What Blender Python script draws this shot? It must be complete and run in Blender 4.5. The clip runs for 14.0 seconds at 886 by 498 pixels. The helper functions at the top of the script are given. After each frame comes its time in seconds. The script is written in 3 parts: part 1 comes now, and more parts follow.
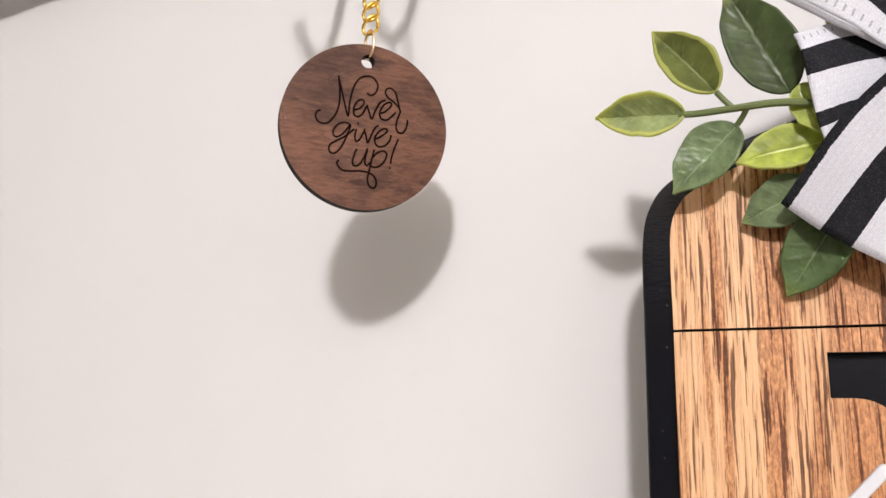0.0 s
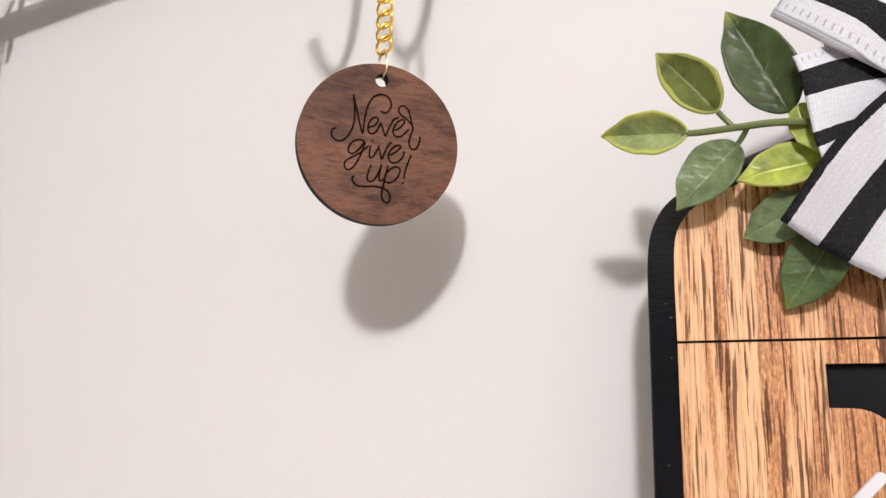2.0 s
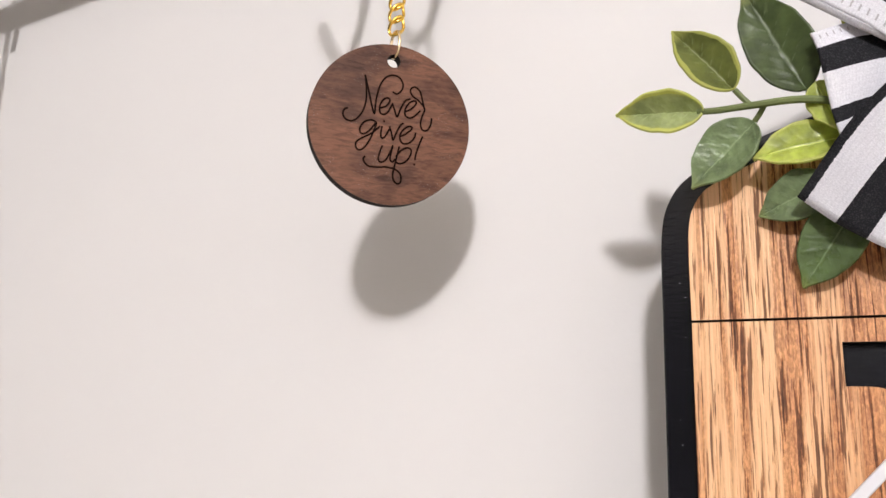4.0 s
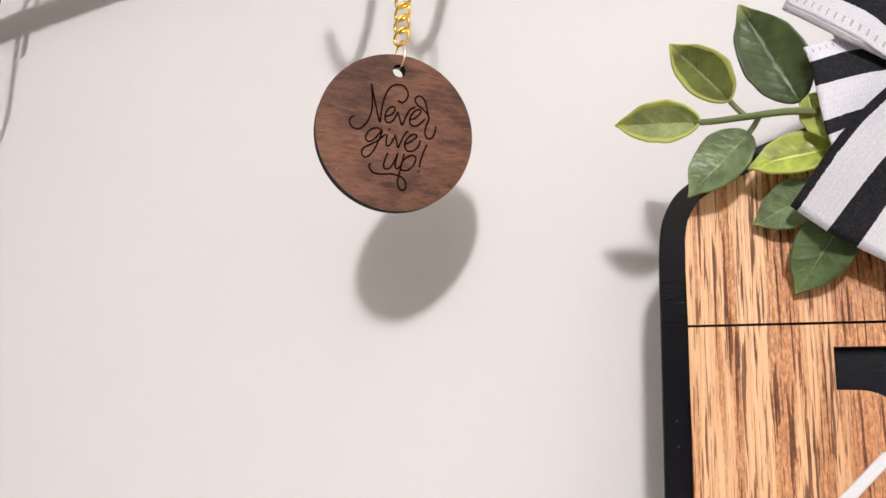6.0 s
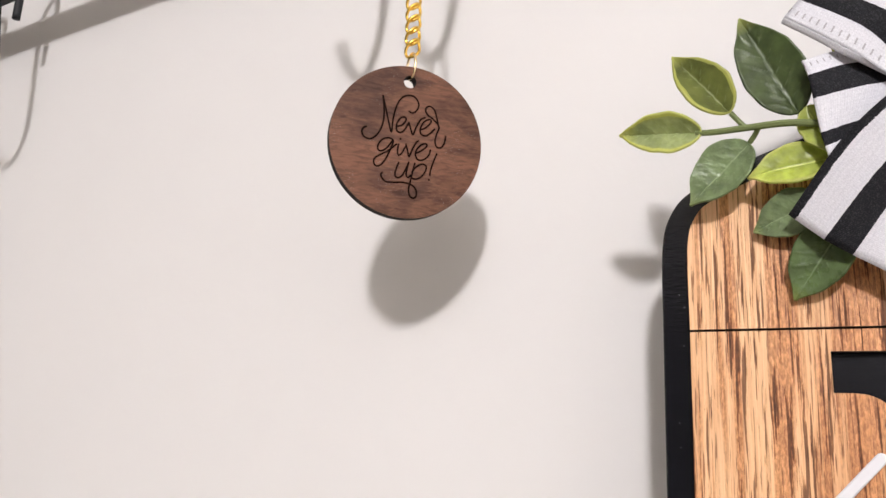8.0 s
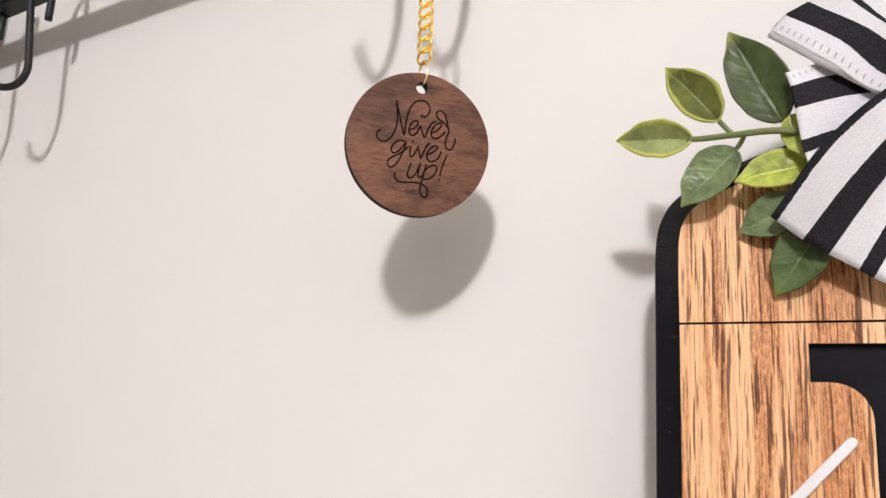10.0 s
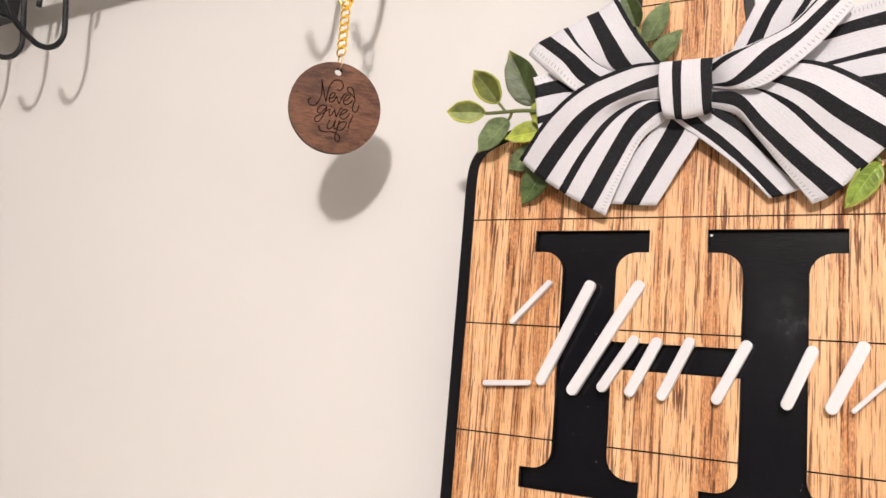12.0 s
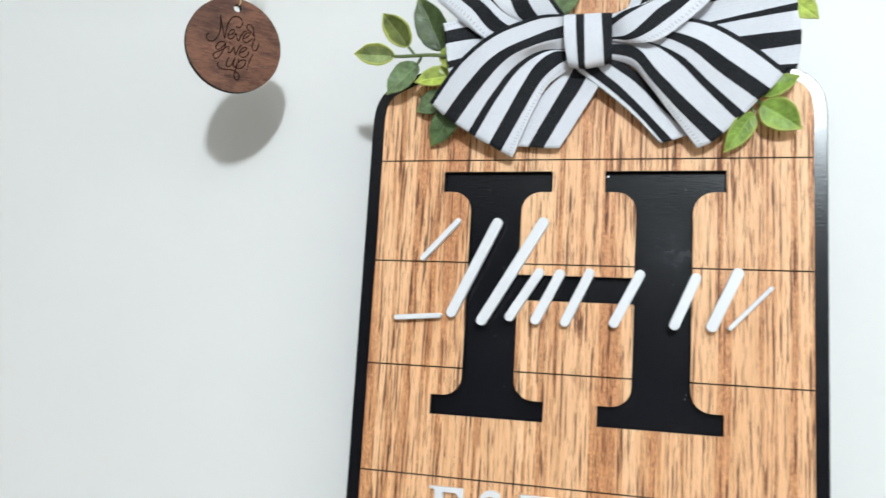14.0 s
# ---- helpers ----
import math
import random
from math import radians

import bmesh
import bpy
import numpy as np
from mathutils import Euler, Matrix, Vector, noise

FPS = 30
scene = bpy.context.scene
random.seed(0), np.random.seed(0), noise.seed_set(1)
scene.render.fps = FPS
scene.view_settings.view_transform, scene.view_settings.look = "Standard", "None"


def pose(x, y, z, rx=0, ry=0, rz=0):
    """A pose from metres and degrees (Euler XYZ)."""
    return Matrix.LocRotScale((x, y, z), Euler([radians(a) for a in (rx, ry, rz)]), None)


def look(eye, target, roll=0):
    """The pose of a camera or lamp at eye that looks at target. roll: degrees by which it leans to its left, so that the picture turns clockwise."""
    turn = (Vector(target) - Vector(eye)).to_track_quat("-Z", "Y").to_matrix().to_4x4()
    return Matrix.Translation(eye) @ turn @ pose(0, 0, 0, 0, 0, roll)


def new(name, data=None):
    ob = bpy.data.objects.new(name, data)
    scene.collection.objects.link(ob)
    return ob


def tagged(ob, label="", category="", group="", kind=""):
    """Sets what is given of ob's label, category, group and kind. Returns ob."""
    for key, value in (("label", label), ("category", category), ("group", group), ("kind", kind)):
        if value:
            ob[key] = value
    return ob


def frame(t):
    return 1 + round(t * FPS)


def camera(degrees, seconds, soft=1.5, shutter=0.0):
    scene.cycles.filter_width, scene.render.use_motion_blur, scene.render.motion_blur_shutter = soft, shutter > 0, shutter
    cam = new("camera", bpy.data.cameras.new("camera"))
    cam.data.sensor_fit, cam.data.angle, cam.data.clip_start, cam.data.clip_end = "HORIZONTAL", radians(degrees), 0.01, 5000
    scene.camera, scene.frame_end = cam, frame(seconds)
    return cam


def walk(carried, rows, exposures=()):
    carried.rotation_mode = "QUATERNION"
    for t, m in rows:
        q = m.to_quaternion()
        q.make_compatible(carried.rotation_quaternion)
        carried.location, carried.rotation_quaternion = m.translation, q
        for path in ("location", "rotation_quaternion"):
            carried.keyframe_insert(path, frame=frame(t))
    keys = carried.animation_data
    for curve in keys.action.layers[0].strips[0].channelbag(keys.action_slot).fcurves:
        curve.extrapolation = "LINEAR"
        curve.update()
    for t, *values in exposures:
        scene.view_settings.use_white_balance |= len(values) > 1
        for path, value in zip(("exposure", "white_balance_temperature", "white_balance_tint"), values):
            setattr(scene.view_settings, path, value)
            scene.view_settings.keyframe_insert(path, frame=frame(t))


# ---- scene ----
cam = camera(59.0, 14.0, shutter=0.3)
PATH = [
    (0, (0.0369, -0.2351, 1.4721), (-0.8182, 1.5172, 1.9174), 1.57),
    (0.5, (0.0371, -0.2366, 1.4710), (-0.8231, 1.5122, 1.9204), 1.63),
    (1, (0.0403, -0.2410, 1.4724), (-0.8315, 1.5033, 1.9165), 1.51),
    (1.5, (0.0408, -0.2437, 1.4715), (-0.8372, 1.4963, 1.9208), 1.58),
    (2, (0.0414, -0.2434, 1.4738), (-0.8435, 1.4931, 1.9226), 1.63),
    (2.5, (0.0404, -0.2442, 1.4697), (-0.8430, 1.4888, 1.9346), 1.92),
    (3, (0.0368, -0.2418, 1.4677), (-0.8470, 1.4925, 1.9271), 1.96),
    (5.3, (0.0362, -0.2448, 1.4644), (-0.8415, 1.4894, 1.9356), 2.40),
    (5.5, (0.0392, -0.2468, 1.4654), (-0.8494, 1.4824, 1.9346), 2.40),
    (6, (0.0389, -0.2483, 1.4649), (-0.8457, 1.4824, 1.9364), 2.45),
    (6.5, (0.0378, -0.2491, 1.4644), (-0.8536, 1.4810, 1.9250), 2.29),
    (7, (0.0401, -0.2509, 1.4635), (-0.8580, 1.4717, 1.9387), 2.59),
    (7.5, (0.0435, -0.2547, 1.4635), (-0.8642, 1.4614, 1.9442), 2.73),
    (8, (0.0434, -0.2555, 1.4649), (-0.8681, 1.4610, 1.9369), 2.61),
    (8.5, (0.0451, -0.2585, 1.4659), (-0.8766, 1.4555, 1.9269), 2.57),
    (10.8, (0.079, -0.3, 1.455), (-0.924, 1.38, 1.87), 4.3),
    (11, (0.101, -0.316, 1.447), (-0.915, 1.359, 1.849), 4.5),
    (11.2, (0.118, -0.335, 1.432), (-0.855, 1.365, 1.834), 4.8),
    (11.5, (0.155, -0.364, 1.423), (-0.828, 1.343, 1.768), 4.8),
    (11.8, (0.176, -0.395, 1.407), (-0.759, 1.338, 1.754), 5.3),
    (12, (0.19, -0.402, 1.413), (-0.741, 1.341, 1.728), 5.0),
    (12.2, (0.189, -0.395, 1.41), (-0.704, 1.367, 1.724), 4.9),
    (12.5, (0.17, -0.379, 1.414), (-0.641, 1.429, 1.689), 4.0),
    (12.8, (0.15, -0.383, 1.42), (-0.542, 1.471, 1.712), 3.1),
    (13, (0.146, -0.393, 1.421), (-0.485, 1.485, 1.692), 2.5),
    (13.2, (0.138, -0.412, 1.407), (-0.438, 1.481, 1.697), 2.3),
    (13.5, (0.129, -0.431, 1.409), (-0.407, 1.478, 1.671), 2.5),
    (13.8, (0.137, -0.427, 1.391), (-0.396, 1.482, 1.659), 3.1),
    (14, (0.155, -0.428, 1.391), (-0.376, 1.482, 1.66), 3.4),
]
EXPOSURES = [(0.0, 0.0, 6400, 14), (8.5, 0.0, 6400, 14), (11.0, 0.02, 6700, 13), (12.0, 0.03, 6900, 15), (12.5, 0.02, 6900, 15), (13.0, 0.0, 6550, 13), (13.2, 0.0, 6130, 6), (13.5, 0.0, 5870, 6), (13.75, 0.0, 5720, -1), (14.0, 0.0, 5690, 0)]
walk(cam, [(t, look(eye, target, roll)) for t, eye, target, roll in PATH], EXPOSURES)

# ---- light ----
world = bpy.data.worlds.new("world")
scene.world = world
world.use_nodes = True
world.node_tree.nodes["Background"].inputs["Color"].default_value = (0.9, 0.95, 1.0, 1)
world.node_tree.nodes["Background"].inputs["Strength"].default_value = 0.03


def lamp(name, kind, m, power, colour, **size):
    data = bpy.data.lights.new(name, kind)
    data.energy, data.color = power, colour
    for key, value in size.items():
        if key == "radius":
            data.shadow_soft_size = value
        if key == "width":
            data.shape, data.size = "RECTANGLE", value
        if key == "height":
            data.size_y = value
    ob = new(name, data)
    ob.matrix_world = m
    return ob


# one ceiling lamp behind and to one side of the camera; the pale room gives the rest
lamp("ceiling_lamp", "POINT", pose(0.68, -2.0, 2.38), 133, (1.0, 0.975, 0.955), radius=0.080)


# ---- materials ----
def material(name):
    m = bpy.data.materials.new(name)
    m.use_nodes = True
    nt = m.node_tree
    return m, nt, nt.nodes["Principled BSDF"]


def node(nt, kind, **values):
    n = nt.nodes.new(kind)
    for key, value in values.items():
        n.inputs[key.replace("_", " ")].default_value = value
    return n


def ramp(nt, source, stops, interpolation="LINEAR"):
    n = nt.nodes.new("ShaderNodeValToRGB")
    n.color_ramp.interpolation = interpolation
    while len(n.color_ramp.elements) < len(stops):
        n.color_ramp.elements.new(0.5)
    for e, (p, c) in zip(n.color_ramp.elements, stops):
        e.position, e.color = p, (*c, 1)
    nt.links.new(source, n.inputs["Fac"])
    return n.outputs["Color"]


def noise_of(nt, vector, scale, detail=3.0, rough=0.55, stretch=(1, 1, 1), distortion=0.0):
    mp = node(nt, "ShaderNodeMapping")
    mp.inputs["Scale"].default_value = stretch
    nt.links.new(vector, mp.inputs["Vector"])
    n = node(nt, "ShaderNodeTexNoise", Scale=scale, Detail=detail, Roughness=rough, Distortion=distortion)
    nt.links.new(mp.outputs["Vector"], n.inputs["Vector"])
    return n.outputs["Fac"]


def mix(nt, kind, fac, a, b):
    n = nt.nodes.new("ShaderNodeMix")
    n.data_type, n.blend_type = "RGBA", kind
    for socket, value in ((n.inputs["Factor"], fac), (n.inputs["A"], a), (n.inputs["B"], b)):
        if isinstance(value, (int, float)):
            socket.default_value = value
        elif isinstance(value, tuple):
            socket.default_value = (*value, 1)
        else:
            nt.links.new(value, socket)
    return n.outputs["Result"]


def bump(nt, bsdf, height, strength, distance):
    b = node(nt, "ShaderNodeBump", Strength=strength, Distance=distance)
    nt.links.new(height, b.inputs["Height"])
    nt.links.new(b.outputs["Normal"], bsdf.inputs["Normal"])


def coords(nt, which="Object"):
    return nt.nodes.new("ShaderNodeTexCoord").outputs[which]


def paint(name, colour, rough, grain=0.02, scale=40.0, relief=0.15, depth=0.0004, metal=0.0, specular=0.5):
    m, nt, b = material(name)
    c = coords(nt)
    fine, broad = noise_of(nt, c, scale * 12, 4), noise_of(nt, c, scale * 0.3, 2)
    lo, hi = tuple(v * (1 - grain) for v in colour), tuple(min(1, v * (1 + grain)) for v in colour)
    nt.links.new(ramp(nt, broad, [(0.3, lo), (0.7, hi)]), b.inputs["Base Color"])
    b.inputs["Roughness"].default_value = rough
    b.inputs["Metallic"].default_value = metal
    b.inputs["Specular IOR Level"].default_value = specular
    bump(nt, b, fine, relief, depth)
    return m


WALL = paint("wall_paint", (0.80, 0.785, 0.77), 0.55, 0.015, 12, 0.25, 0.0006)
CEILING = paint("ceiling_paint", (0.84, 0.83, 0.81), 0.8)
# unseen far and west walls: dark tones chosen to keep board reflections low
FAR_WALL = paint("unseen_far_wall_dark_tone", (0.06, 0.059, 0.057), 0.7)
WEST_WALL = paint("unseen_west_wall_dim_tone", (0.30, 0.29, 0.28), 0.7)
# unseen east wall: pale tone picked for the fill it bounces into shadows
SIDE_WALL = paint("unseen_wall_fill_tone", (0.66, 0.65, 0.63), 0.7)
FLOOR = paint("floor_boards", (0.42, 0.36, 0.29), 0.5, 0.15, 6)


def black_board():
    m, nt, b = material("black_satin_board")
    c = coords(nt)
    broad, fine = noise_of(nt, c, 22, 3), noise_of(nt, c, 1000, 3, 0.6, (0.35, 1, 1), 0.5)
    away = node(nt, "ShaderNodeVectorMath")
    away.operation = "DISTANCE"
    away.inputs[1].default_value = (0.163, -0.009, 1.452)
    nt.links.new(c, away.inputs[0])
    near = ramp(nt, away.outputs["Value"], [(0.002, (1, 1, 1)), (0.018, (0, 0, 0))])
    scuff = mix(nt, "MULTIPLY", 1.0, near, ramp(nt, noise_of(nt, c, 130, 4), [(0.42, (0, 0, 0)), (0.72, (1, 1, 1))]))
    nt.links.new(mix(nt, "MIX", scuff, (0.0032, 0.0032, 0.0056), (0.045, 0.045, 0.052)), b.inputs["Base Color"])
    nt.links.new(ramp(nt, broad, [(0.3, (0.18, 0.18, 0.18)), (0.7, (0.23, 0.23, 0.23))]), b.inputs["Roughness"])
    b.inputs["Specular IOR Level"].default_value = 0.75
    bump(nt, b, fine, 0.24, 0.0002)
    return m


BLACK = black_board()
IRON = paint("black_coated_iron", (0.012, 0.013, 0.015), 0.5, 0.2, 80, 0.3, 0.0002, 0.0, 0.3)
WHITE = paint("white_painted_wood", (0.74, 0.74, 0.765), 0.45, 0.015, 80, 0.1, 0.0001)
CHAR = paint("charred_edge", (0.016, 0.012, 0.010), 0.8, 0.3, 120, 0.4, 0.0002, 0.0, 0.15)
ENGRAVED = paint("burnt_lettering", (0.008, 0.0035, 0.0025), 0.9, 0.2, 200, 0.1, 0.0001, 0.0, 0.05)
PALE_GOLD = paint("pale_gold_wire", (0.92, 0.72, 0.45), 0.25, 0.05, 100, 0.05, 0.0001, 1.0)
GOLD = paint("gold_plate", (0.95, 0.62, 0.12), 0.22, 0.05, 100, 0.05, 0.0001, 1.0)


def oak():
    m, nt, b = material("oak_veneer")
    c = coords(nt)
    broad = noise_of(nt, c, 60.0, 3, 0.55, (1, 1, 0.06), 0.3)
    band = noise_of(nt, c, 210.0, 4, 0.6, (1, 1, 0.018), 0.2)
    pores = noise_of(nt, c, 1020.0, 3, 0.5, (1, 1, 0.036), 0.12)
    dashes = noise_of(nt, c, 1800.0, 3, 0.55, (1, 1, 0.034), 0.1)
    silk = noise_of(nt, c, 900.0, 4, 0.65, (1, 1, 0.02), 0.1)
    grit = noise_of(nt, c, 1500.0, 3, 0.65, (1, 1, 0.35), 0.4)
    base = ramp(nt, broad, [(0.28, (0.75, 0.435, 0.22)), (0.5, (0.83, 0.505, 0.27)), (0.75, (0.89, 0.58, 0.33))])
    base = mix(nt, "MULTIPLY", 0.55, base, ramp(nt, silk, [(0.36, (0.70, 0.58, 0.48)), (0.55, (1, 1, 1))]))
    # porous growth bands: orange-brown, gritty, with ragged edges
    rough = mix(nt, "MIX", ramp(nt, grit, [(0.40, (0, 0, 0)), (0.62, (1, 1, 1))]), (0.46, 0.28, 0.17), (0.88, 0.68, 0.51))
    base = mix(nt, "MULTIPLY", ramp(nt, band, [(0.425, (0.85, 0.85, 0.85)), (0.485, (0, 0, 0))]), base, rough)
    # long open pores, dark and ragged, and shorter fine ones
    ragged = mix(nt, "ADD", 0.07, pores, grit)
    base = mix(nt, "MULTIPLY", 0.88, base, ramp(nt, ragged, [(0.395, (0.15, 0.085, 0.055)), (0.425, (0.26, 0.15, 0.10)), (0.442, (0.64, 0.46, 0.32)), (0.462, (1, 1, 1))]))
    base = mix(nt, "MULTIPLY", 0.85, base, ramp(nt, dashes, [(0.375, (0.30, 0.19, 0.13)), (0.42, (1, 1, 1))]))
    nt.links.new(base, b.inputs["Base Color"])
    nt.links.new(ramp(nt, pores, [(0.38, (0.7, 0.7, 0.7)), (0.46, (0.48, 0.48, 0.48))]), b.inputs["Roughness"])
    bump(nt, b, mix(nt, "ADD", 0.25, pores, grit), 0.6, 0.0006)
    return m


def walnut():
    m, nt, b = material("walnut_veneer")
    c = coords(nt)
    patch = noise_of(nt, c, 42.0, 4, 0.6, (0.45, 1, 1.5), 1.2)
    streak = noise_of(nt, c, 110.0, 3, 0.55, (0.16, 1, 1.3), 0.8)
    grain = noise_of(nt, c, 700.0, 5, 0.7, (0.22, 1, 1), 0.8)
    dust = noise_of(nt, c, 2600.0, 1, 0.4)
    where = noise_of(nt, c, 90.0, 2)
    base = ramp(nt, patch, [(0.36, (0.084, 0.037, 0.023)), (0.44, (0.118, 0.052, 0.031)), (0.49, (0.165, 0.074, 0.043)), (0.58, (0.178, 0.080, 0.046)), (0.68, (0.120, 0.054, 0.033))])
    base = mix(nt, "MULTIPLY", 0.45, base, ramp(nt, streak, [(0.36, (0.55, 0.50, 0.48)), (0.50, (1, 1, 1)), (0.66, (1.15, 1.12, 1.1))]))
    base = mix(nt, "MULTIPLY", 0.75, base, ramp(nt, grain, [(0.36, (0.45, 0.40, 0.38)), (0.55, (1.0, 1.0, 1.0)), (0.75, (1.2, 1.15, 1.1))]))
    motes = mix(nt, "MULTIPLY", 1.0, ramp(nt, dust, [(0.68, (0, 0, 0)), (0.74, (0.6, 0.6, 0.6))]), ramp(nt, where, [(0.48, (0, 0, 0)), (0.62, (1, 1, 1))]))
    base = mix(nt, "MIX", motes, base, (0.52, 0.45, 0.42))
    nt.links.new(base, b.inputs["Base Color"])
    b.inputs["Roughness"].default_value = 0.5
    b.inputs["Specular IOR Level"].default_value = 0.25
    bump(nt, b, grain, 0.25, 0.0002)
    return m


def ribbon():
    m, nt, b = material("striped_grosgrain_ribbon")
    uv = nt.nodes.new("ShaderNodeUVMap").outputs["UV"]
    sep = nt.nodes.new("ShaderNodeSeparateXYZ")
    nt.links.new(uv, sep.inputs["Vector"])
    ink, cloth = (0.013, 0.013, 0.016), (0.73, 0.73, 0.775)
    wobble = node(nt, "ShaderNodeMath")
    wobble.operation = "MULTIPLY_ADD"
    wobble.inputs[1].default_value = 0.012
    nt.links.new(noise_of(nt, coords(nt), 1400.0, 2), wobble.inputs[0])
    nt.links.new(sep.outputs["Y"], wobble.inputs[2])
    stripes = ramp(nt, wobble.outputs[0], [(0.0, ink), (0.05, cloth), (0.19, ink), (0.33, cloth), (0.48, ink), (0.57, cloth), (0.71, ink), (0.85, cloth)], "CONSTANT")
    # woven ribs across the ribbon and a row of tiny perforations by the selvedge
    wave = node(nt, "ShaderNodeTexWave", Scale=620.0, Distortion=0.8)
    wave.bands_direction = "X"
    nt.links.new(uv, wave.inputs["Vector"])
    weave = noise_of(nt, coords(nt), 2600.0, 2)
    dots = node(nt, "ShaderNodeTexWave", Scale=150.0, Distortion=0.6)
    dots.bands_direction = "X"
    nt.links.new(uv, dots.inputs["Vector"])
    row = ramp(nt, sep.outputs["Y"], [(0.0, (0, 0, 0)), (0.918, (1, 1, 1)), (0.955, (0, 0, 0))], "CONSTANT")
    hole = mix(nt, "MULTIPLY", 1.0, row, ramp(nt, dots.outputs["Fac"], [(0.84, (0, 0, 0)), (0.95, (1, 1, 1))]))
    base = mix(nt, "MIX", mix(nt, "MULTIPLY", 1.0, hole, (0.7, 0.7, 0.7)), stripes, (0.28, 0.27, 0.28))
    base = mix(nt, "MULTIPLY", 0.42, base, ramp(nt, weave, [(0.3, (0.6, 0.6, 0.62)), (0.65, (1, 1, 1))]))
    base = mix(nt, "ADD", 0.03, base, ramp(nt, weave, [(0.50, (0, 0, 0)), (0.75, (1, 1, 1))]))
    for axis, scale in (("X", 420.0), ("Y", 15.0)):
        thread = node(nt, "ShaderNodeTexWave", Scale=scale, Distortion=0.6)
        thread.bands_direction = axis
        nt.links.new(uv, thread.inputs["Vector"])
        base = mix(nt, "MULTIPLY", 0.15, base, ramp(nt, thread.outputs["Fac"], [(0.0, (0.72, 0.72, 0.74)), (0.45, (1, 1, 1))]))
    nt.links.new(base, b.inputs["Base Color"])
    b.inputs["Roughness"].default_value = 0.82
    b.inputs["Specular IOR Level"].default_value = 0.15
    bump(nt, b, mix(nt, "ADD", 0.5, wave.outputs["Color"], weave), 0.22, 0.0002)
    return m


def leaf_skin(name, body, rim, spread=0.0, shine=0.32, gloss=0.22):
    m, nt, b = material(name)
    flat = nt.nodes.new("ShaderNodeUVMap")
    flat.uv_map = "UVMap"
    sep = nt.nodes.new("ShaderNodeSeparateXYZ")
    nt.links.new(flat.outputs["UV"], sep.inputs["Vector"])
    mott = noise_of(nt, coords(nt), 160.0, 3)
    fold = node(nt, "ShaderNodeMath")
    fold.operation = "ABSOLUTE"
    nt.links.new(sep.outputs["Y"], fold.inputs[0])
    base = ramp(nt, mott, [(0.3, tuple(v * 0.74 for v in body)), (0.7, tuple(v * 1.5 for v in body))])
    flow = node(nt, "ShaderNodeMath")
    flow.operation = "MULTIPLY_ADD"
    flow.inputs[1].default_value = 0.3
    nt.links.new(noise_of(nt, coords(nt), 110.0, 3), flow.inputs[0])
    nt.links.new(fold.outputs[0], flow.inputs[2])
    base = mix(nt, "MIX", ramp(nt, flow.outputs[0], [(1.03 - spread, (0, 0, 0)), (1.11 - spread * 0.4, (0.25, 0.25, 0.25)), (1.16, (0.8, 0.8, 0.8))]), base, rim)
    base = mix(nt, "MIX", ramp(nt, sep.outputs["X"], [(0.86 - spread * 0.7, (0, 0, 0)), (0.99, (0.8, 0.8, 0.8))]), base, rim)
    ribs = nt.nodes.new("ShaderNodeUVMap")
    ribs.uv_map = "Ribs"
    split = nt.nodes.new("ShaderNodeSeparateXYZ")
    nt.links.new(ribs.outputs["UV"], split.inputs["Vector"])
    # veins and midrib coloured paler, with the highlight along them painted in
    line = ramp(nt, split.outputs["X"], [(0.35, (0, 0, 0)), (1.0, (0.8, 0.8, 0.8))])
    base = mix(nt, "MIX", line, base, tuple(min(1, v * 1.7 + 0.07) for v in body))
    nt.links.new(base, b.inputs["Base Color"])
    nt.links.new(ramp(nt, noise_of(nt, coords(nt), 420.0, 3), [(0.40, (gloss, gloss, gloss)), (0.62, (gloss + 0.18,) * 3)]), b.inputs["Roughness"])
    b.inputs["Specular IOR Level"].default_value = 0.45
    bump(nt, b, noise_of(nt, coords(nt), 330.0, 4), shine, 0.0006)
    # thin soft plastic lets some light through
    clear = node(nt, "ShaderNodeBsdfTranslucent")
    nt.links.new(base, clear.inputs["Color"])
    both = node(nt, "ShaderNodeMixShader", Fac=0.38)
    nt.links.new(b.outputs[0], both.inputs[1])
    nt.links.new(clear.outputs[0], both.inputs[2])
    nt.links.new(both.outputs[0], nt.nodes["Material Output"].inputs["Surface"])
    return m


OAK, WALNUT, RIBBON = oak(), walnut(), ribbon()
LEAF_DARK = leaf_skin("dark_green_leaf", (0.076, 0.108, 0.036), (0.46, 0.50, 0.14), 0.015, 0.15, 0.32)
LEAF_DEEP = leaf_skin("deep_green_leaf", (0.125, 0.185, 0.070), (0.30, 0.38, 0.09), 0.02)
LEAF_OLIVE = leaf_skin("olive_green_leaf", (0.150, 0.175, 0.042), (0.60, 0.62, 0.16), 0.06, 0.2, 0.28)
LEAF_MID = leaf_skin("sage_green_leaf", (0.215, 0.285, 0.140), (0.36, 0.43, 0.16), 0.02, 0.9, 0.20)
LEAF_LIME = leaf_skin("lime_green_leaf", (0.48, 0.56, 0.11), (0.64, 0.68, 0.20), 0.1)
LEAF_GRASS = leaf_skin("grass_green_leaf", (0.31, 0.44, 0.085), (0.56, 0.62, 0.15), 0.10)
LEAF_PALE = leaf_skin("variegated_leaf", (0.38, 0.44, 0.20), (0.74, 0.76, 0.20), 0.16)
STEM = paint("green_stem", (0.155, 0.195, 0.065), 0.55, 0.2, 90)



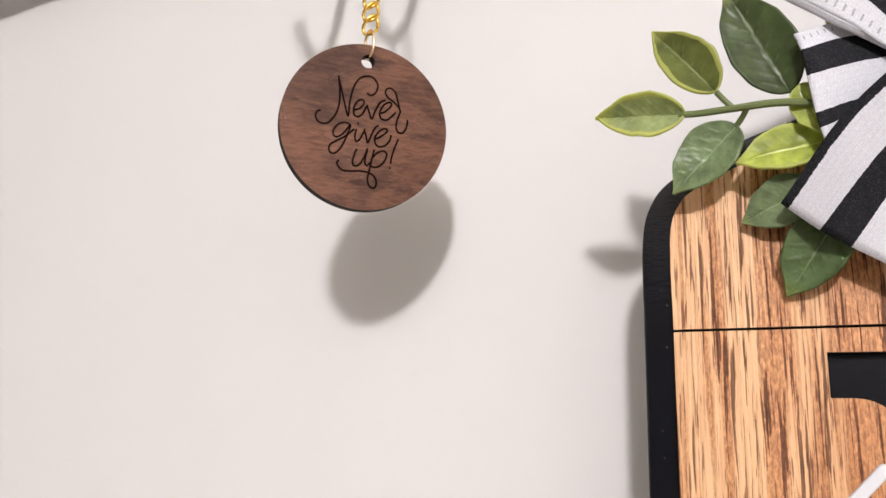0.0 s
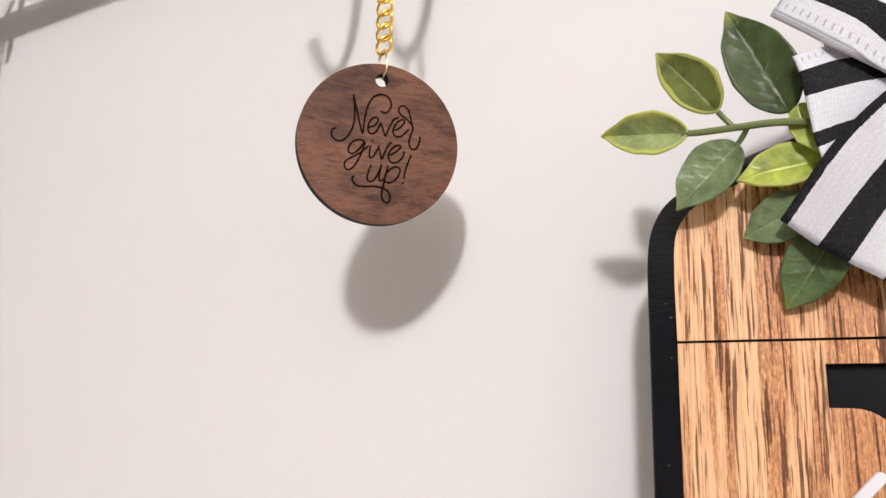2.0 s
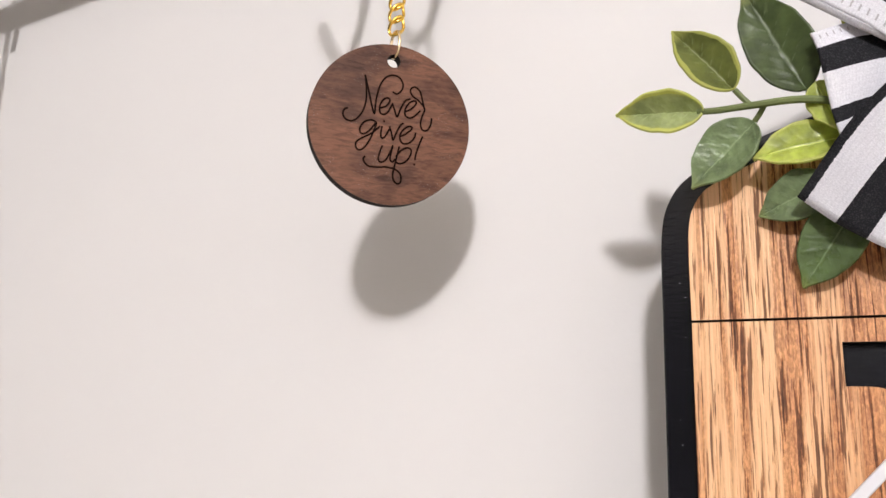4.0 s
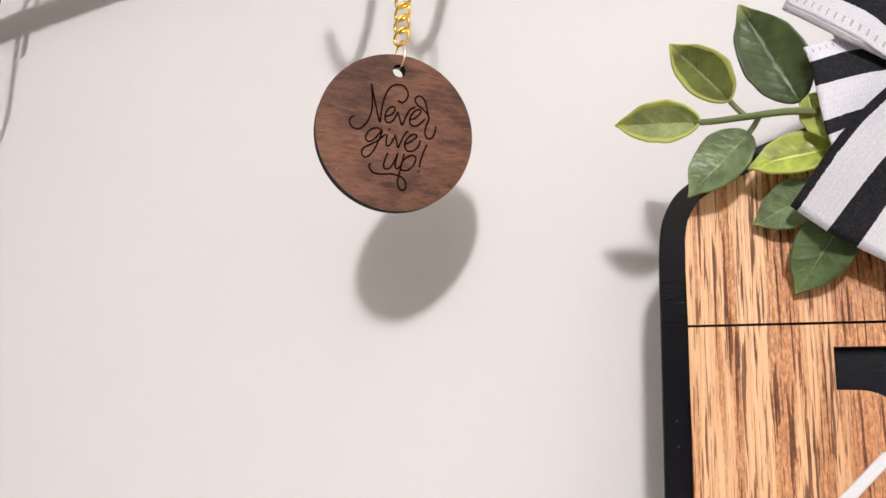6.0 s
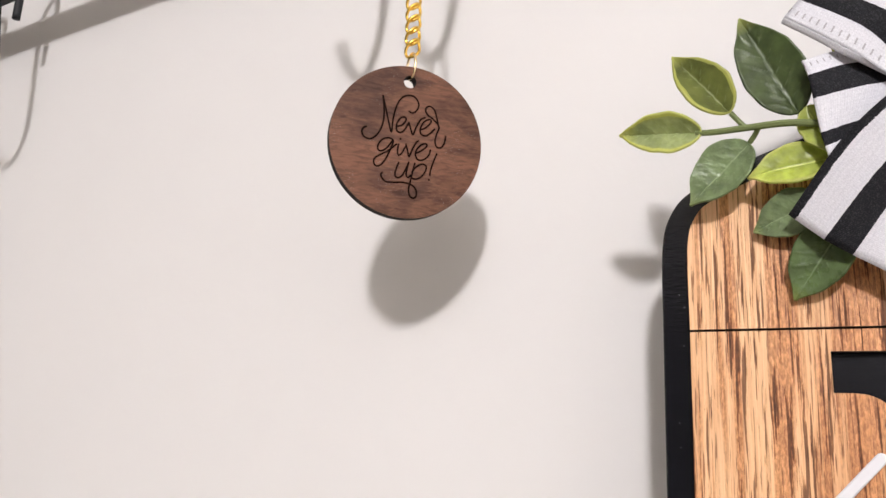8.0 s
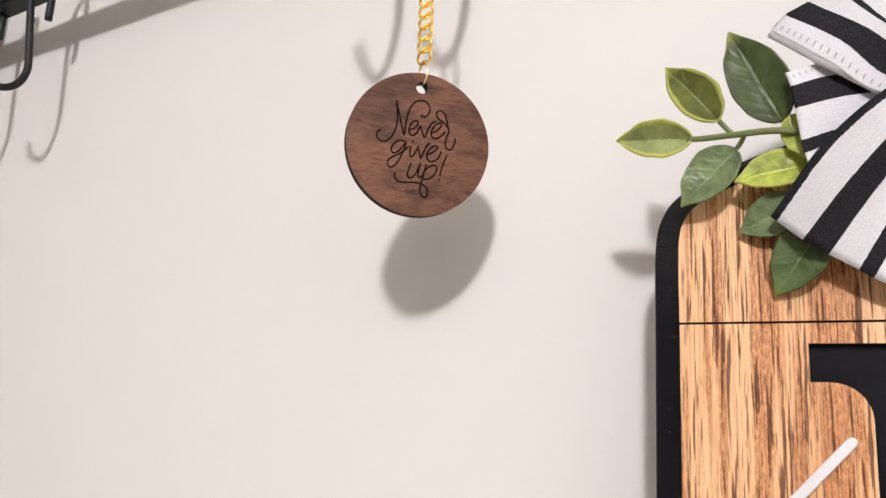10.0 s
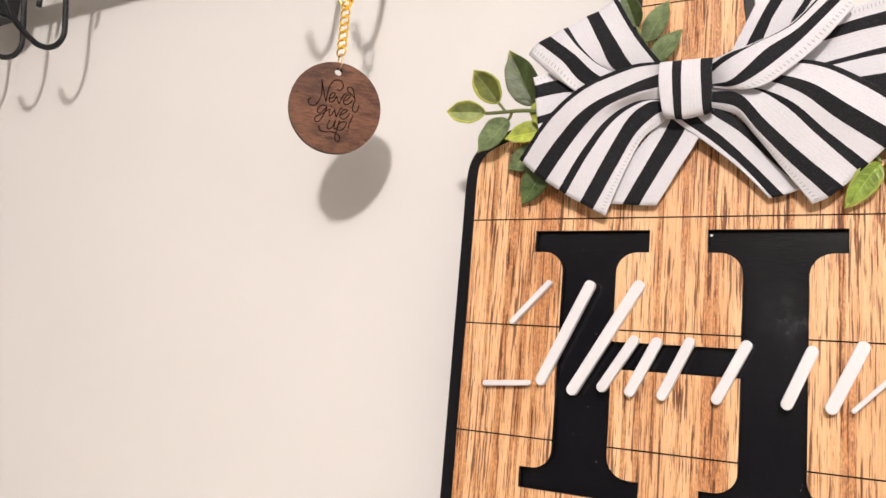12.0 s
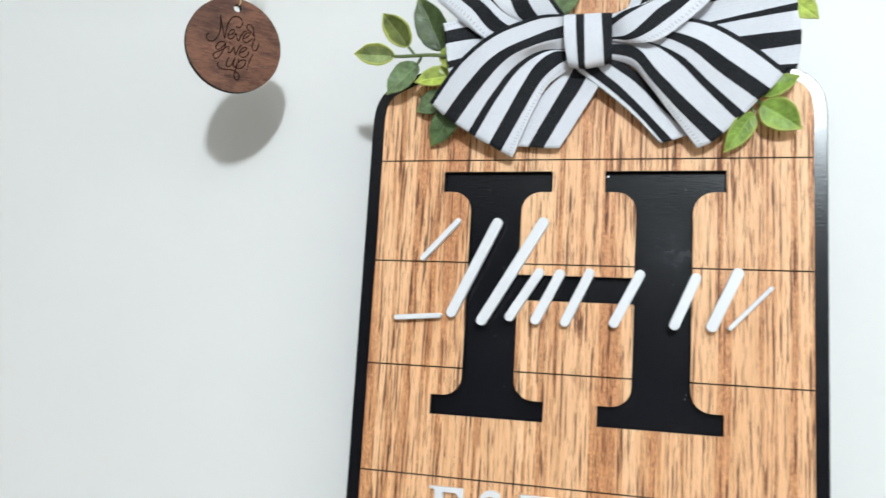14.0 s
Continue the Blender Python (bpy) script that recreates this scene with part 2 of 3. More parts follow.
# ---- building helpers ----
def part(name, data, mat, parent=None, label="", m=None, smooth=False):
    """Links a bmesh or mesh as one object, under a thing or a part."""
    if isinstance(data, bmesh.types.BMesh):
        me = bpy.data.meshes.new(name)
        bmesh.ops.recalc_face_normals(data, faces=data.faces)
        data.to_mesh(me)
        data.free()
    else:
        me = data
    if not me.materials:
        me.materials.append(mat)
    if smooth:
        for p in me.polygons:
            p.use_smooth = True
    ob = new(name, me)
    if parent:
        ob.parent = parent
    if m is not None:
        ob.matrix_local = m
    if label:
        ob["label"] = label
    return ob


def thing(name, label, category, m=None, group="", kind=""):
    ob = tagged(new(name), label, category, group, kind)
    if m is not None:
        ob.matrix_world = m
    return ob


def box(x0, x1, y0, y1, z0, z1, bevel=0.0):
    bm = bmesh.new()
    bmesh.ops.create_cube(bm, size=1)
    for v in bm.verts:
        v.co = ((x0 + x1) / 2 + v.co.x * (x1 - x0), (y0 + y1) / 2 + v.co.y * (y1 - y0), (z0 + z1) / 2 + v.co.z * (z1 - z0))
    if bevel:
        bmesh.ops.bevel(bm, geom=bm.edges[:], offset=bevel, segments=2, affect="EDGES", clamp_overlap=True)
    return bm


def spline(points, n):
    """A smooth line of n steps a span through the points."""
    ps = [Vector(p) for p in points]
    ps = [2 * ps[0] - ps[1], *ps, 2 * ps[-1] - ps[-2]]
    out = []
    for a, b, c, d in zip(ps, ps[1:], ps[2:], ps[3:]):
        for k in range(n):
            t = k / n
            out.append(0.5 * (2 * b + (c - a) * t + (2 * a - 5 * b + 4 * c - d) * t * t + (3 * b - a - 3 * c + d) * t ** 3))
    return out + [ps[-2]]


def tube(points, radius, n=6, sides=10, taper=None, closed=False, bm=None):
    """A round bar along a smooth line."""
    bm = bm or bmesh.new()
    line = points if closed else spline(points, n)
    line = [Vector(p) for p in line]
    rings, side = [], None
    for i, p in enumerate(line):
        if closed:
            way = (line[(i + 1) % len(line)] - line[i - 1]).normalized()
        else:
            way = (line[min(i + 1, len(line) - 1)] - line[max(i - 1, 0)]).normalized()
        if side is None:
            side = way.orthogonal().normalized()
        side = (side - way * side.dot(way)).normalized()
        up = way.cross(side)
        r = radius if taper is None else radius * (1 + (taper - 1) * i / (len(line) - 1))
        rings.append([bm.verts.new(p + r * (math.cos(a) * side + math.sin(a) * up)) for a in [2 * math.pi * k / sides for k in range(sides)]])
    for i in range(len(rings) if closed else len(rings) - 1):
        a, b = rings[i], rings[(i + 1) % len(rings)]
        for k in range(sides):
            bm.faces.new((a[k], a[(k + 1) % sides], b[(k + 1) % sides], b[k]))
    if not closed:
        bm.faces.new(rings[0][::-1])
        bm.faces.new(rings[-1])
    return bm


def baked(ob):
    """The finished mesh of a curve, a text or a mesh with modifiers; the source goes."""
    dg = bpy.context.evaluated_depsgraph_get()
    dg.update()
    me = bpy.data.meshes.new_from_object(ob.evaluated_get(dg))
    bpy.data.objects.remove(ob)
    me.materials.clear()
    return me


UPRIGHT = Matrix.Rotation(radians(90), 4, "X")


def slab(outlines, back, front, bevel=0.0):
    """A flat plate in the x, z plane between two y; outlines inside the first are holes."""
    cu = bpy.data.curves.new("outline", "CURVE")
    cu.dimensions, cu.fill_mode = "2D", "BOTH"
    for pts in outlines:
        s = cu.splines.new("POLY")
        s.points.add(len(pts) - 1)
        s.use_cyclic_u = True
        for p, (x, z) in zip(s.points, pts):
            p.co = (x, z, 0, 1)
    cu.extrude = abs(back - front) / 2 - bevel
    cu.bevel_depth, cu.bevel_resolution, cu.offset = bevel, 1, -bevel
    me = baked(new("outline", cu))
    me.transform(Matrix.Translation((0, (back + front) / 2, 0)) @ UPRIGHT)
    return me


def lettering(body, size, depth, thin=0.0, shear=0.0, m=None, wide=1.0):
    cu = bpy.data.curves.new("letters", "FONT")
    cu.body, cu.size, cu.extrude, cu.offset, cu.shear = body, size, depth / 2, thin, shear
    cu.resolution_u = 6
    me = baked(new("letters", cu))
    me.transform(Matrix.Diagonal((wide, 1, 1, 1)))
    if m is not None:
        me.transform(m)
    return me


# ---- room ----
SLOPE = math.atan(-0.06)
WALL_POSE = Matrix.Translation((0, 0.037, 0)) @ Matrix.Rotation(SLOPE, 4, "Z")


def structure(name, label, category, bm, mat, m=None):
    ob = part(name, bm, mat)
    if m is not None:
        ob.matrix_world = m
    return tagged(ob, label, category, kind="structure")


structure("wall_north", "smooth off-white painted plaster wall", "wall", box(-1.7, 2.0, 0.0, 0.12, 0.0, 2.5), WALL, WALL_POSE)
# unseen walls closing the room; their tones shape bounce light and reflections
structure("wall_west", "unseen side wall, toned dim to darken reflections in the black board", "wall", box(-1.82, -1.7, -4.5, 0.12, 0.0, 2.5), WEST_WALL, WALL_POSE)
structure("wall_east", "unseen side wall, toned pale to lift the shadows", "wall", box(2.0, 2.12, -4.5, 0.12, 0.0, 2.5), SIDE_WALL, WALL_POSE)
structure("wall_south", "unseen wall across the room, toned near black to darken reflections", "wall", box(-1.82, 2.12, -4.62, -4.5, 0.0, 2.5), FAR_WALL, WALL_POSE)
structure("floor", "plain brown wooden floor", "floor", box(-1.82, 2.12, -4.62, 0.12, -0.1, 0.0), FLOOR, WALL_POSE)
structure("ceiling", "plain white painted ceiling", "ceiling", box(-1.82, 2.12, -4.62, 0.12, 2.5, 2.6), CEILING, WALL_POSE)

# ---- oak sign ----
MIDDLE = 0.1145


def mirrored(half):
    return half + [(2 * MIDDLE - x, z) for x, z in reversed(half)]


def smooth_outline(half, n=5):
    return [(p.x, p.y) for p in spline([(x, z, 0) for x, z in half], n)]


outer = [(-0.0080, 1.20)] + smooth_outline([(-0.0080, 1.50), (-0.0078, 1.526), (-0.0050, 1.5378), (0.0022, 1.5456), (0.020, 1.5540), (0.040, 1.5605), (0.062, 1.570), (0.078, 1.588), (0.0835, 1.615), (0.0835, 1.66), (0.090, 1.690), (0.1145, 1.703)])[:-1]
inner = [(0.0, 1.208)] + smooth_outline([(0.0, 1.50), (0.0, 1.5265), (0.003, 1.5363), (0.0092, 1.5412), (0.024, 1.5475), (0.044, 1.5540), (0.067, 1.5650), (0.083, 1.585), (0.0892, 1.614), (0.0892, 1.66), (0.095, 1.685), (0.1145, 1.696)])[:-1]
hanger = [(MIDDLE + 0.010 * math.cos(a), 1.676 + 0.010 * math.sin(a)) for a in [2 * math.pi * k / 32 for k in range(32)]]


def monogram():
    """The outline of the cut-out letter: two stems with bracketed serifs and a crossbar."""
    top, cap, foot, base, r = 1.4935, 1.4820, 1.3700, 1.3595, 0.0105

    def arc(cx, cz, a0, a1):
        return [(cx + r * math.cos(radians(a0 + (a1 - a0) * k / 8)), cz + r * math.sin(radians(a0 + (a1 - a0) * k / 8))) for k in range(9)]

    def squash(pts, cz, f):
        return [(x, cz + (z - cz) * f) for x, z in pts]

    l0, l1, r0, r1 = 0.0540, 0.0825, 0.1432, 0.1718
    out = [(0.0378, top), (0.0988, top), (0.0988, cap)]
    out += arc(l1 + r, cap - r, 90, 180)
    out += [(l1, 1.4365), (r0, 1.4365)]
    out += arc(r0 - r, cap - r, 0, 90)
    out += [(0.1268, cap), (0.1268, top), (0.1880, top), (0.1880, cap)]
    out += arc(r1 + r, cap - r, 90, 180)
    out += arc(r1 + r, foot + r, 180, 270)
    out += [(0.1878, foot), (0.1878, base), (0.1262, base), (0.1262, foot)]
    out += arc(r0 - r, foot + r, 270, 360)
    out += [(r0, 1.4228), (l1, 1.4228)]
    out += arc(l1 + r, foot + r, 180, 270)
    out += [(0.0985, foot), (0.0985, base), (0.0373, base), (0.0373, foot)]
    out += arc(l0 - r, foot + r, 270, 360)
    out += arc(l0 - r, cap - r, 0, 90)
    return out + [(0.0378, cap)]


sign = thing("wall_sign", "oak veneer sign with cut-out monogram on a black backing board", "sign")
part("backing_board", slab([[(x - 0.0008, z) for x, z in mirrored(outer)], hanger], -0.0025, -0.0088, 0.0006), BLACK, sign, "satin black backing board")
whole = slab([mirrored(inner), monogram(), hanger], -0.0092, -0.0122)
GROOVES = (1.205, 1.2695, 1.3270, 1.3847, 1.4424, 1.5, 1.5577, 1.6154, 1.71)
for low, high in zip(GROOVES, GROOVES[1:]):
    cutter = part("cutter", box(-0.02, 0.26, -0.03, 0.01, low + 0.00035, high - 0.00035), OAK)
    piece = new("plank", whole.copy())
    cut = piece.modifiers.new("cut", "BOOLEAN")
    cut.operation, cut.solver, cut.object = "INTERSECT", "EXACT", cutter
    me = baked(piece)
    bpy.data.objects.remove(cutter)
    me.materials.append(OAK)
    me.materials.append(CHAR)
    for p in me.polygons:
        p.material_index = 0 if abs(p.normal.y) > 0.7 else 1
    part("plank", me, OAK, sign)
def speck(x, z, r):
    bm = bmesh.new()
    bmesh.ops.create_icosphere(bm, subdivisions=1, radius=r)
    for v in bm.verts:
        v.co = (x + v.co.x * 1.2, -0.0089 + v.co.y * 0.4, z + v.co.z)
    part("paint_chip", bm, WHITE, sign, "tiny white paint chip")


speck(0.1280, 1.4912, 0.0007)
for k in range(14):
    speck(random.choice((random.uniform(0.056, 0.080), random.uniform(0.146, 0.170))), random.uniform(1.365, 1.488), random.uniform(0.00007, 0.00015))
for k in range(7):
    speck(random.uniform(-0.0065, -0.0015), random.uniform(1.36, 1.52), random.uniform(0.00005, 0.00009))
# raised white bars across the monogram
def rounded_bar(x0, z0, x1, z1, w):
    """The outline of a bar with round ends."""
    lean, r = math.atan2(z1 - z0, x1 - x0), w / 2
    ends = ((x1, z1, -90), (x0, z0, 90))
    return [(x + r * math.cos(lean + radians(a + 18 * k)), z + r * math.sin(lean + radians(a + 18 * k))) for x, z, a in ends for k in range(11)]


BARS = (
    (0.0470, 0.4145, 0.0700, 0.4640, 0.0056), (0.0640, 0.4110, 0.0950, 0.4645, 0.0058), (0.0790, 0.4135, 0.0940, 0.4375, 0.0050),
    (0.0930, 0.4125, 0.1050, 0.4370, 0.0052), (0.1085, 0.4120, 0.1205, 0.4380, 0.0050), (0.1335, 0.4125, 0.1460, 0.4380, 0.0050),
    (0.1635, 0.4130, 0.1735, 0.4370, 0.0052), (0.1815, 0.4130, 0.1935, 0.4400, 0.0056),
    (0.0290, 0.4440, 0.0480, 0.4650, 0.0030), (0.0160, 0.4105, 0.0400, 0.4125, 0.0028), (0.1900, 0.4125, 0.2090, 0.4330, 0.0022),
)
for x0, z0, x1, z1, w in BARS:
    part("raised_bar", slab([rounded_bar(x0, z0 + 1, x1, z1 + 1, w)], -0.0124, -0.0162, 0.0004), WHITE, sign, "white raised bar")
# serifed capitals: drawn in millimetres, from the lower left
CAPITAL_E = [(0, 0), (19, 0), (19.5, 7.5), (18, 7.5), (15, 2.8), (7.5, 2.8), (7.5, 11.5), (12, 11.5), (12.5, 8.5), (14, 8.5), (14, 17), (12.5, 17), (12, 14), (7.5, 14), (7.5, 22.4), (14.5, 22.4), (17, 18.5), (18.5, 18.5), (18, 25), (0, 25), (0, 23.8), (2.8, 23.3), (2.8, 1.7), (0, 1.2)]
CAPITAL_T = [(6, 0), (15, 0), (15, 1.2), (12.8, 1.7), (12.8, 22.4), (16.5, 22.4), (19, 18.5), (20.8, 18.5), (20.5, 25), (0.5, 25), (0.2, 18.5), (2, 18.5), (4.5, 22.4), (8.2, 22.4), (8.2, 1.7), (6, 1.2)]
for x, outline in ((0.0405, CAPITAL_E), (0.0885, CAPITAL_T)):
    part("letter", slab([[(x + u * 0.001, 1.2978 + w * 0.00098) for u, w in outline]], -0.0122, -0.0152, 0.0003), WHITE, sign, "white raised letter")
part("letter", lettering("S", 0.0345, 0.003, 0.0, 0.0, Matrix.Translation((0.0665, -0.0137, 1.2990)) @ UPRIGHT, 0.86), WHITE, sign, "white raised letter")

# ---- bow ----
bow = thing("ribbon_bow", "black and white striped fabric bow on the oak sign", "bow")


def rail(v, *points):
    """One lengthwise thread of a ribbon: its share of the width, and places from the knot outwards, in millimetres."""
    return v, [Vector((x / 1000, y / 1000, 1.5 + z / 1000)) for x, y, z in points]


def across(rails, i, v):
    """A smooth line across the threads at step i."""
    vs = [r[0] for r in rails]
    k = max(0, min(len(vs) - 2, sum(1 for u in vs if (u - v) * (vs[-1] - vs[0]) <= 0) - 1))

    def slope(j):
        lo, hi = max(0, j - 1), min(len(vs) - 1, j + 1)
        return (rails[hi][1][i] - rails[lo][1][i]) / (vs[hi] - vs[lo])

    span = vs[k + 1] - vs[k]
    t = (v - vs[k]) / span
    p, q, m0, m1 = rails[k][1][i], rails[k + 1][1][i], slope(k) * span * 0.6, slope(k + 1) * span * 0.6
    return p * (2 * t ** 3 - 3 * t * t + 1) + m0 * (t ** 3 - 2 * t * t + t) + q * (3 * t * t - 2 * t ** 3) + m1 * (t ** 3 - t * t)


def strip(name, threads, nu=10, nv=40, label=""):
    """A ribbon along its threads, with a woven thickness and slight waves."""
    rails = [(v, spline(pts, nu)) for v, pts in threads]
    v0, v1 = rails[0][0], rails[-1][0]
    bm = bmesh.new()
    uv = bm.loops.layers.uv.new("UVMap")
    rows, run, where = [], 0.0, {}
    middle = rails[len(rails) // 2][1]
    for i in range(len(middle)):
        if i:
            run += (middle[i] - middle[i - 1]).length
        row = []
        for k in range(nv + 1):
            v = v0 + (v1 - v0) * k / nv
            co = across(rails, i, v)
            co.y -= 0.0007 * noise.noise(Vector((co.x * 70, co.z * 70, v0 * 9)))
            vert = bm.verts.new(co)
            where[vert] = (run, v)
            row.append(vert)
        rows.append(row)
    for r0, r1 in zip(rows, rows[1:]):
        for k in range(nv):
            f = bm.faces.new((r0[k], r0[k + 1], r1[k + 1], r1[k]))
            for loop in f.loops:
                loop[uv].uv = where[loop.vert]
    ob = part(name, bm, RIBBON, bow, label, smooth=True)
    thick = ob.modifiers.new("thickness", "SOLIDIFY")
    thick.thickness, thick.offset = 0.0007, 0
    return ob


strip("front_loop", [
    rail(0, (105.9, -26, 77.0), (88.1, -31, 74.3), (66.1, -33, 65.2), (47.0, -30, 51.5), (29.9, -24, 30.6)),
    rail(0.19, (105.9, -24, 72.5), (89.5, -28, 65.1), (69.1, -31, 54.8), (54.0, -29, 40.8), (38.6, -23.5, 22.8)),
    rail(0.33, (106.0, -24, 65.0), (91.1, -28, 60.3), (74.9, -29, 53.0), (60.8, -27, 38.7), (45.3, -23, 18.0)),
    rail(0.48, (106.0, -22, 58.8), (90.7, -23, 58.1), (77.5, -25, 49.5), (65.8, -25, 34.1), (52.8, -22.5, 13.2)),
    rail(0.57, (106.0, -22, 57.9), (94.5, -23, 57.2), (81.3, -24, 49.1), (70.2, -24, 34.2), (56.5, -22, 10.7)),
    rail(0.71, (106.0, -22, 57.3), (97.5, -23, 56.7), (87.3, -23, 48.5), (77.1, -23, 30.2), (64.4, -21, 6.4)),
    rail(0.85, (106.9, -22, 52.9), (100.6, -23, 49.1), (91.6, -23, 40.2), (82.3, -22, 23.7), (71.2, -20.5, 2.7)),
    rail(1, (107.9, -22, 48.8), (102.7, -22, 44.7), (94.8, -22, 37.9), (86.7, -21, 22.3), (77.4, -19.5, -0.3)),
])
strip("front_loop", [
    rail(0, (127.0, -22, 68.2), (148.1, -24, 70.7), (172.4, -27, 69.4), (194.7, -26, 57.8), (215.0, -22, 42.2)),
    rail(0.19, (127.1, -22, 65.7), (148.1, -25, 66.3), (169.6, -28, 59.4), (188.4, -27, 45.8), (207.3, -22, 32.7)),
    rail(0.33, (127.1, -22, 64.5), (148.1, -25, 63.3), (166.4, -27.5, 55.0), (182.8, -26, 40.9), (201.6, -21.5, 27.3)),
    rail(0.48, (127.1, -22, 63.2), (148.1, -25, 59.1), (164.3, -27, 50.0), (178.9, -25, 35.6), (195.4, -21, 20.8)),
    rail(0.57, (127.1, -22, 62.3), (146.7, -25, 58.8), (161.1, -26.5, 48.5), (175.0, -25, 33.7), (191.8, -20.5, 17.3)),
    rail(0.71, (127.1, -23, 60.1), (141.1, -26, 56.4), (153.5, -26, 41.7), (168.4, -24, 26.1), (185.3, -20, 10.9)),
    rail(0.85, (127.1, -23, 54.9), (140.3, -25.5, 49.9), (150.0, -25, 37.7), (163.1, -23, 23.0), (179.6, -19.5, 6.3)),
    rail(1, (127.2, -22, 52.8), (139.9, -23, 47.2), (148.2, -23, 36.9), (160.0, -21.5, 20.9), (173.0, -19, 3.6)),
])
strip("lower_tail", [
    rail(0.6, (106.9, -21.5, 54.0), (110.8, -21.5, 47.0), (125.9, -20, 35.1), (141.5, -18, 21.5), (154.6, -16.5, 7.5)),
    rail(0.57, (108.9, -21.5, 53.9), (113.1, -21.5, 47.5), (128.1, -20, 35.9), (143.4, -18, 21.7), (155.7, -16.5, 7.5)),
    rail(0.48, (119.4, -21.5, 53.3), (122.9, -21.5, 46.4), (132.9, -20, 37.9), (147.0, -18, 23.7), (160.6, -16.5, 8.6)),
    rail(0.33, (125.1, -21.5, 56.1), (127.2, -21.5, 49.9), (141.4, -20, 39.0), (154.5, -18, 25.6), (168.2, -16.5, 11.4)),
    rail(0.19, (130.8, -21.5, 57.3), (132.8, -21.5, 52.6), (148.3, -20, 38.7), (159.5, -18, 26.9), (171.7, -16.5, 12.2)),
])
strip("lower_tail", [
    rail(0.45, (105.3, -19.5, 54.8), (102.5, -20, 46.9), (87.8, -18.5, 27.7), (79.0, -16.5, 6.6)),
    rail(0.33, (109.7, -19.5, 53.9), (106.9, -20, 45.1), (96.2, -18.5, 25.8), (85.1, -16.5, 6.2)),
    rail(0.19, (117.1, -19.5, 52.6), (114.9, -20, 41.7), (104.2, -18.5, 24.0), (93.5, -16.5, 5.4)),
    rail(0.055, (125.7, -19.5, 51.2), (123.0, -20, 39.8), (113.6, -18.5, 23.7), (102.3, -16.5, 5.2)),
])
strip("back_loop", [
    rail(1, (77.8, -19, 75.6), (48.6, -23, 78.2), (36.1, -28, 74.7)),
    rail(0.85, (77.8, -19, 72.4), (50.3, -23, 73.9), (37.5, -28, 70.1)),
    rail(0.71, (77.9, -19, 67.6), (55.3, -23, 66.7), (38.4, -28, 62.9)),
    rail(0.57, (78.1, -19, 61.1), (52.4, -23, 56.9), (39.7, -28, 52.6)),
    rail(0.48, (78.1, -19, 58.9), (52.5, -23, 53.7), (40.5, -28, 48.4)),
    rail(0.38, (78.2, -19, 56.3), (52.7, -23, 49.2), (41.6, -28, 43.6)),
])
strip("back_loop", [
    rail(0, (151.2, -18, 52.9), (186.4, -19, 44.2), (219.9, -19.5, 43.9)),
    rail(0.05, (151.2, -18, 53.5), (186.4, -19, 46.6), (220.7, -19.5, 46.8)),
    rail(0.19, (151.2, -18, 54.1), (186.5, -19, 53.4), (222.0, -19.5, 56.9)),
    rail(0.33, (151.2, -18, 59.0), (186.6, -19, 62.1), (222.2, -19.5, 64.7)),
    rail(0.48, (151.2, -18, 63.6), (184.0, -19, 70.0), (220.6, -19.5, 75.1)),
    rail(0.57, (151.2, -18, 65.8), (185.4, -19, 72.7), (220.5, -19.5, 79.3)),
    rail(0.71, (151.2, -18, 76.0), (186.9, -19, 84.1), (217.3, -19.5, 88.1)),
    rail(0.85, (151.2, -18, 79.1), (186.9, -19, 89.8), (216.5, -19.5, 95.7)),
    rail(1, (151.2, -18, 82.2), (187.0, -19, 95.9), (214.8, -19.5, 103.9)),
])
strip("rolled_edge", [
    rail(1.0, (63.6, -25, 64.2), (48.0, -28, 76.2), (32.2, -26, 90.9)),
    rail(0.97, (63.2, -23.8, 63.5), (47.3, -26.8, 75.2), (31.4, -24.8, 90.0)),
    rail(0.94, (63.9, -22.8, 64.3), (48.3, -25.2, 76.0), (32.4, -23, 90.8)),
    rail(0.90, (66, -22, 67), (51.5, -24, 79), (35.5, -22.5, 94)),
], nv=14)
strip("upper_tail", [
    rail(1, (90.3, -21, 67.7), (63.4, -25, 64.6), (48.0, -28, 76.2), (32.2, -26, 90.9)),
    rail(0.85, (93.3, -21, 69.1), (66.4, -25, 68.2), (51.6, -28, 82.5), (36.5, -26, 95.5)),
    rail(0.71, (96.3, -21, 70.5), (74.0, -25, 71.9), (58.7, -28, 85.2), (43.4, -26, 98.3)),
    rail(0.57, (97.7, -21, 71.3), (75.4, -25, 76.6), (61.7, -28, 87.6), (50.6, -26, 101.4)),
    rail(0.48, (97.7, -21, 71.7), (75.7, -25, 76.9), (63.2, -28, 87.4), (53.1, -26, 102.1)),
    rail(0.33, (99.2, -21, 71.9), (80.0, -25, 75.7), (71.8, -28, 90.0), (63.3, -26, 106.9)),
    rail(0.19, (100.7, -21, 72.7), (89.6, -25, 76.3), (80.0, -28, 91.0), (69.5, -26, 108.9)),
    rail(0, (106.6, -21, 73.6), (103.8, -25, 76.9), (91.9, -28, 92.6), (79.2, -26, 115.6)),
])
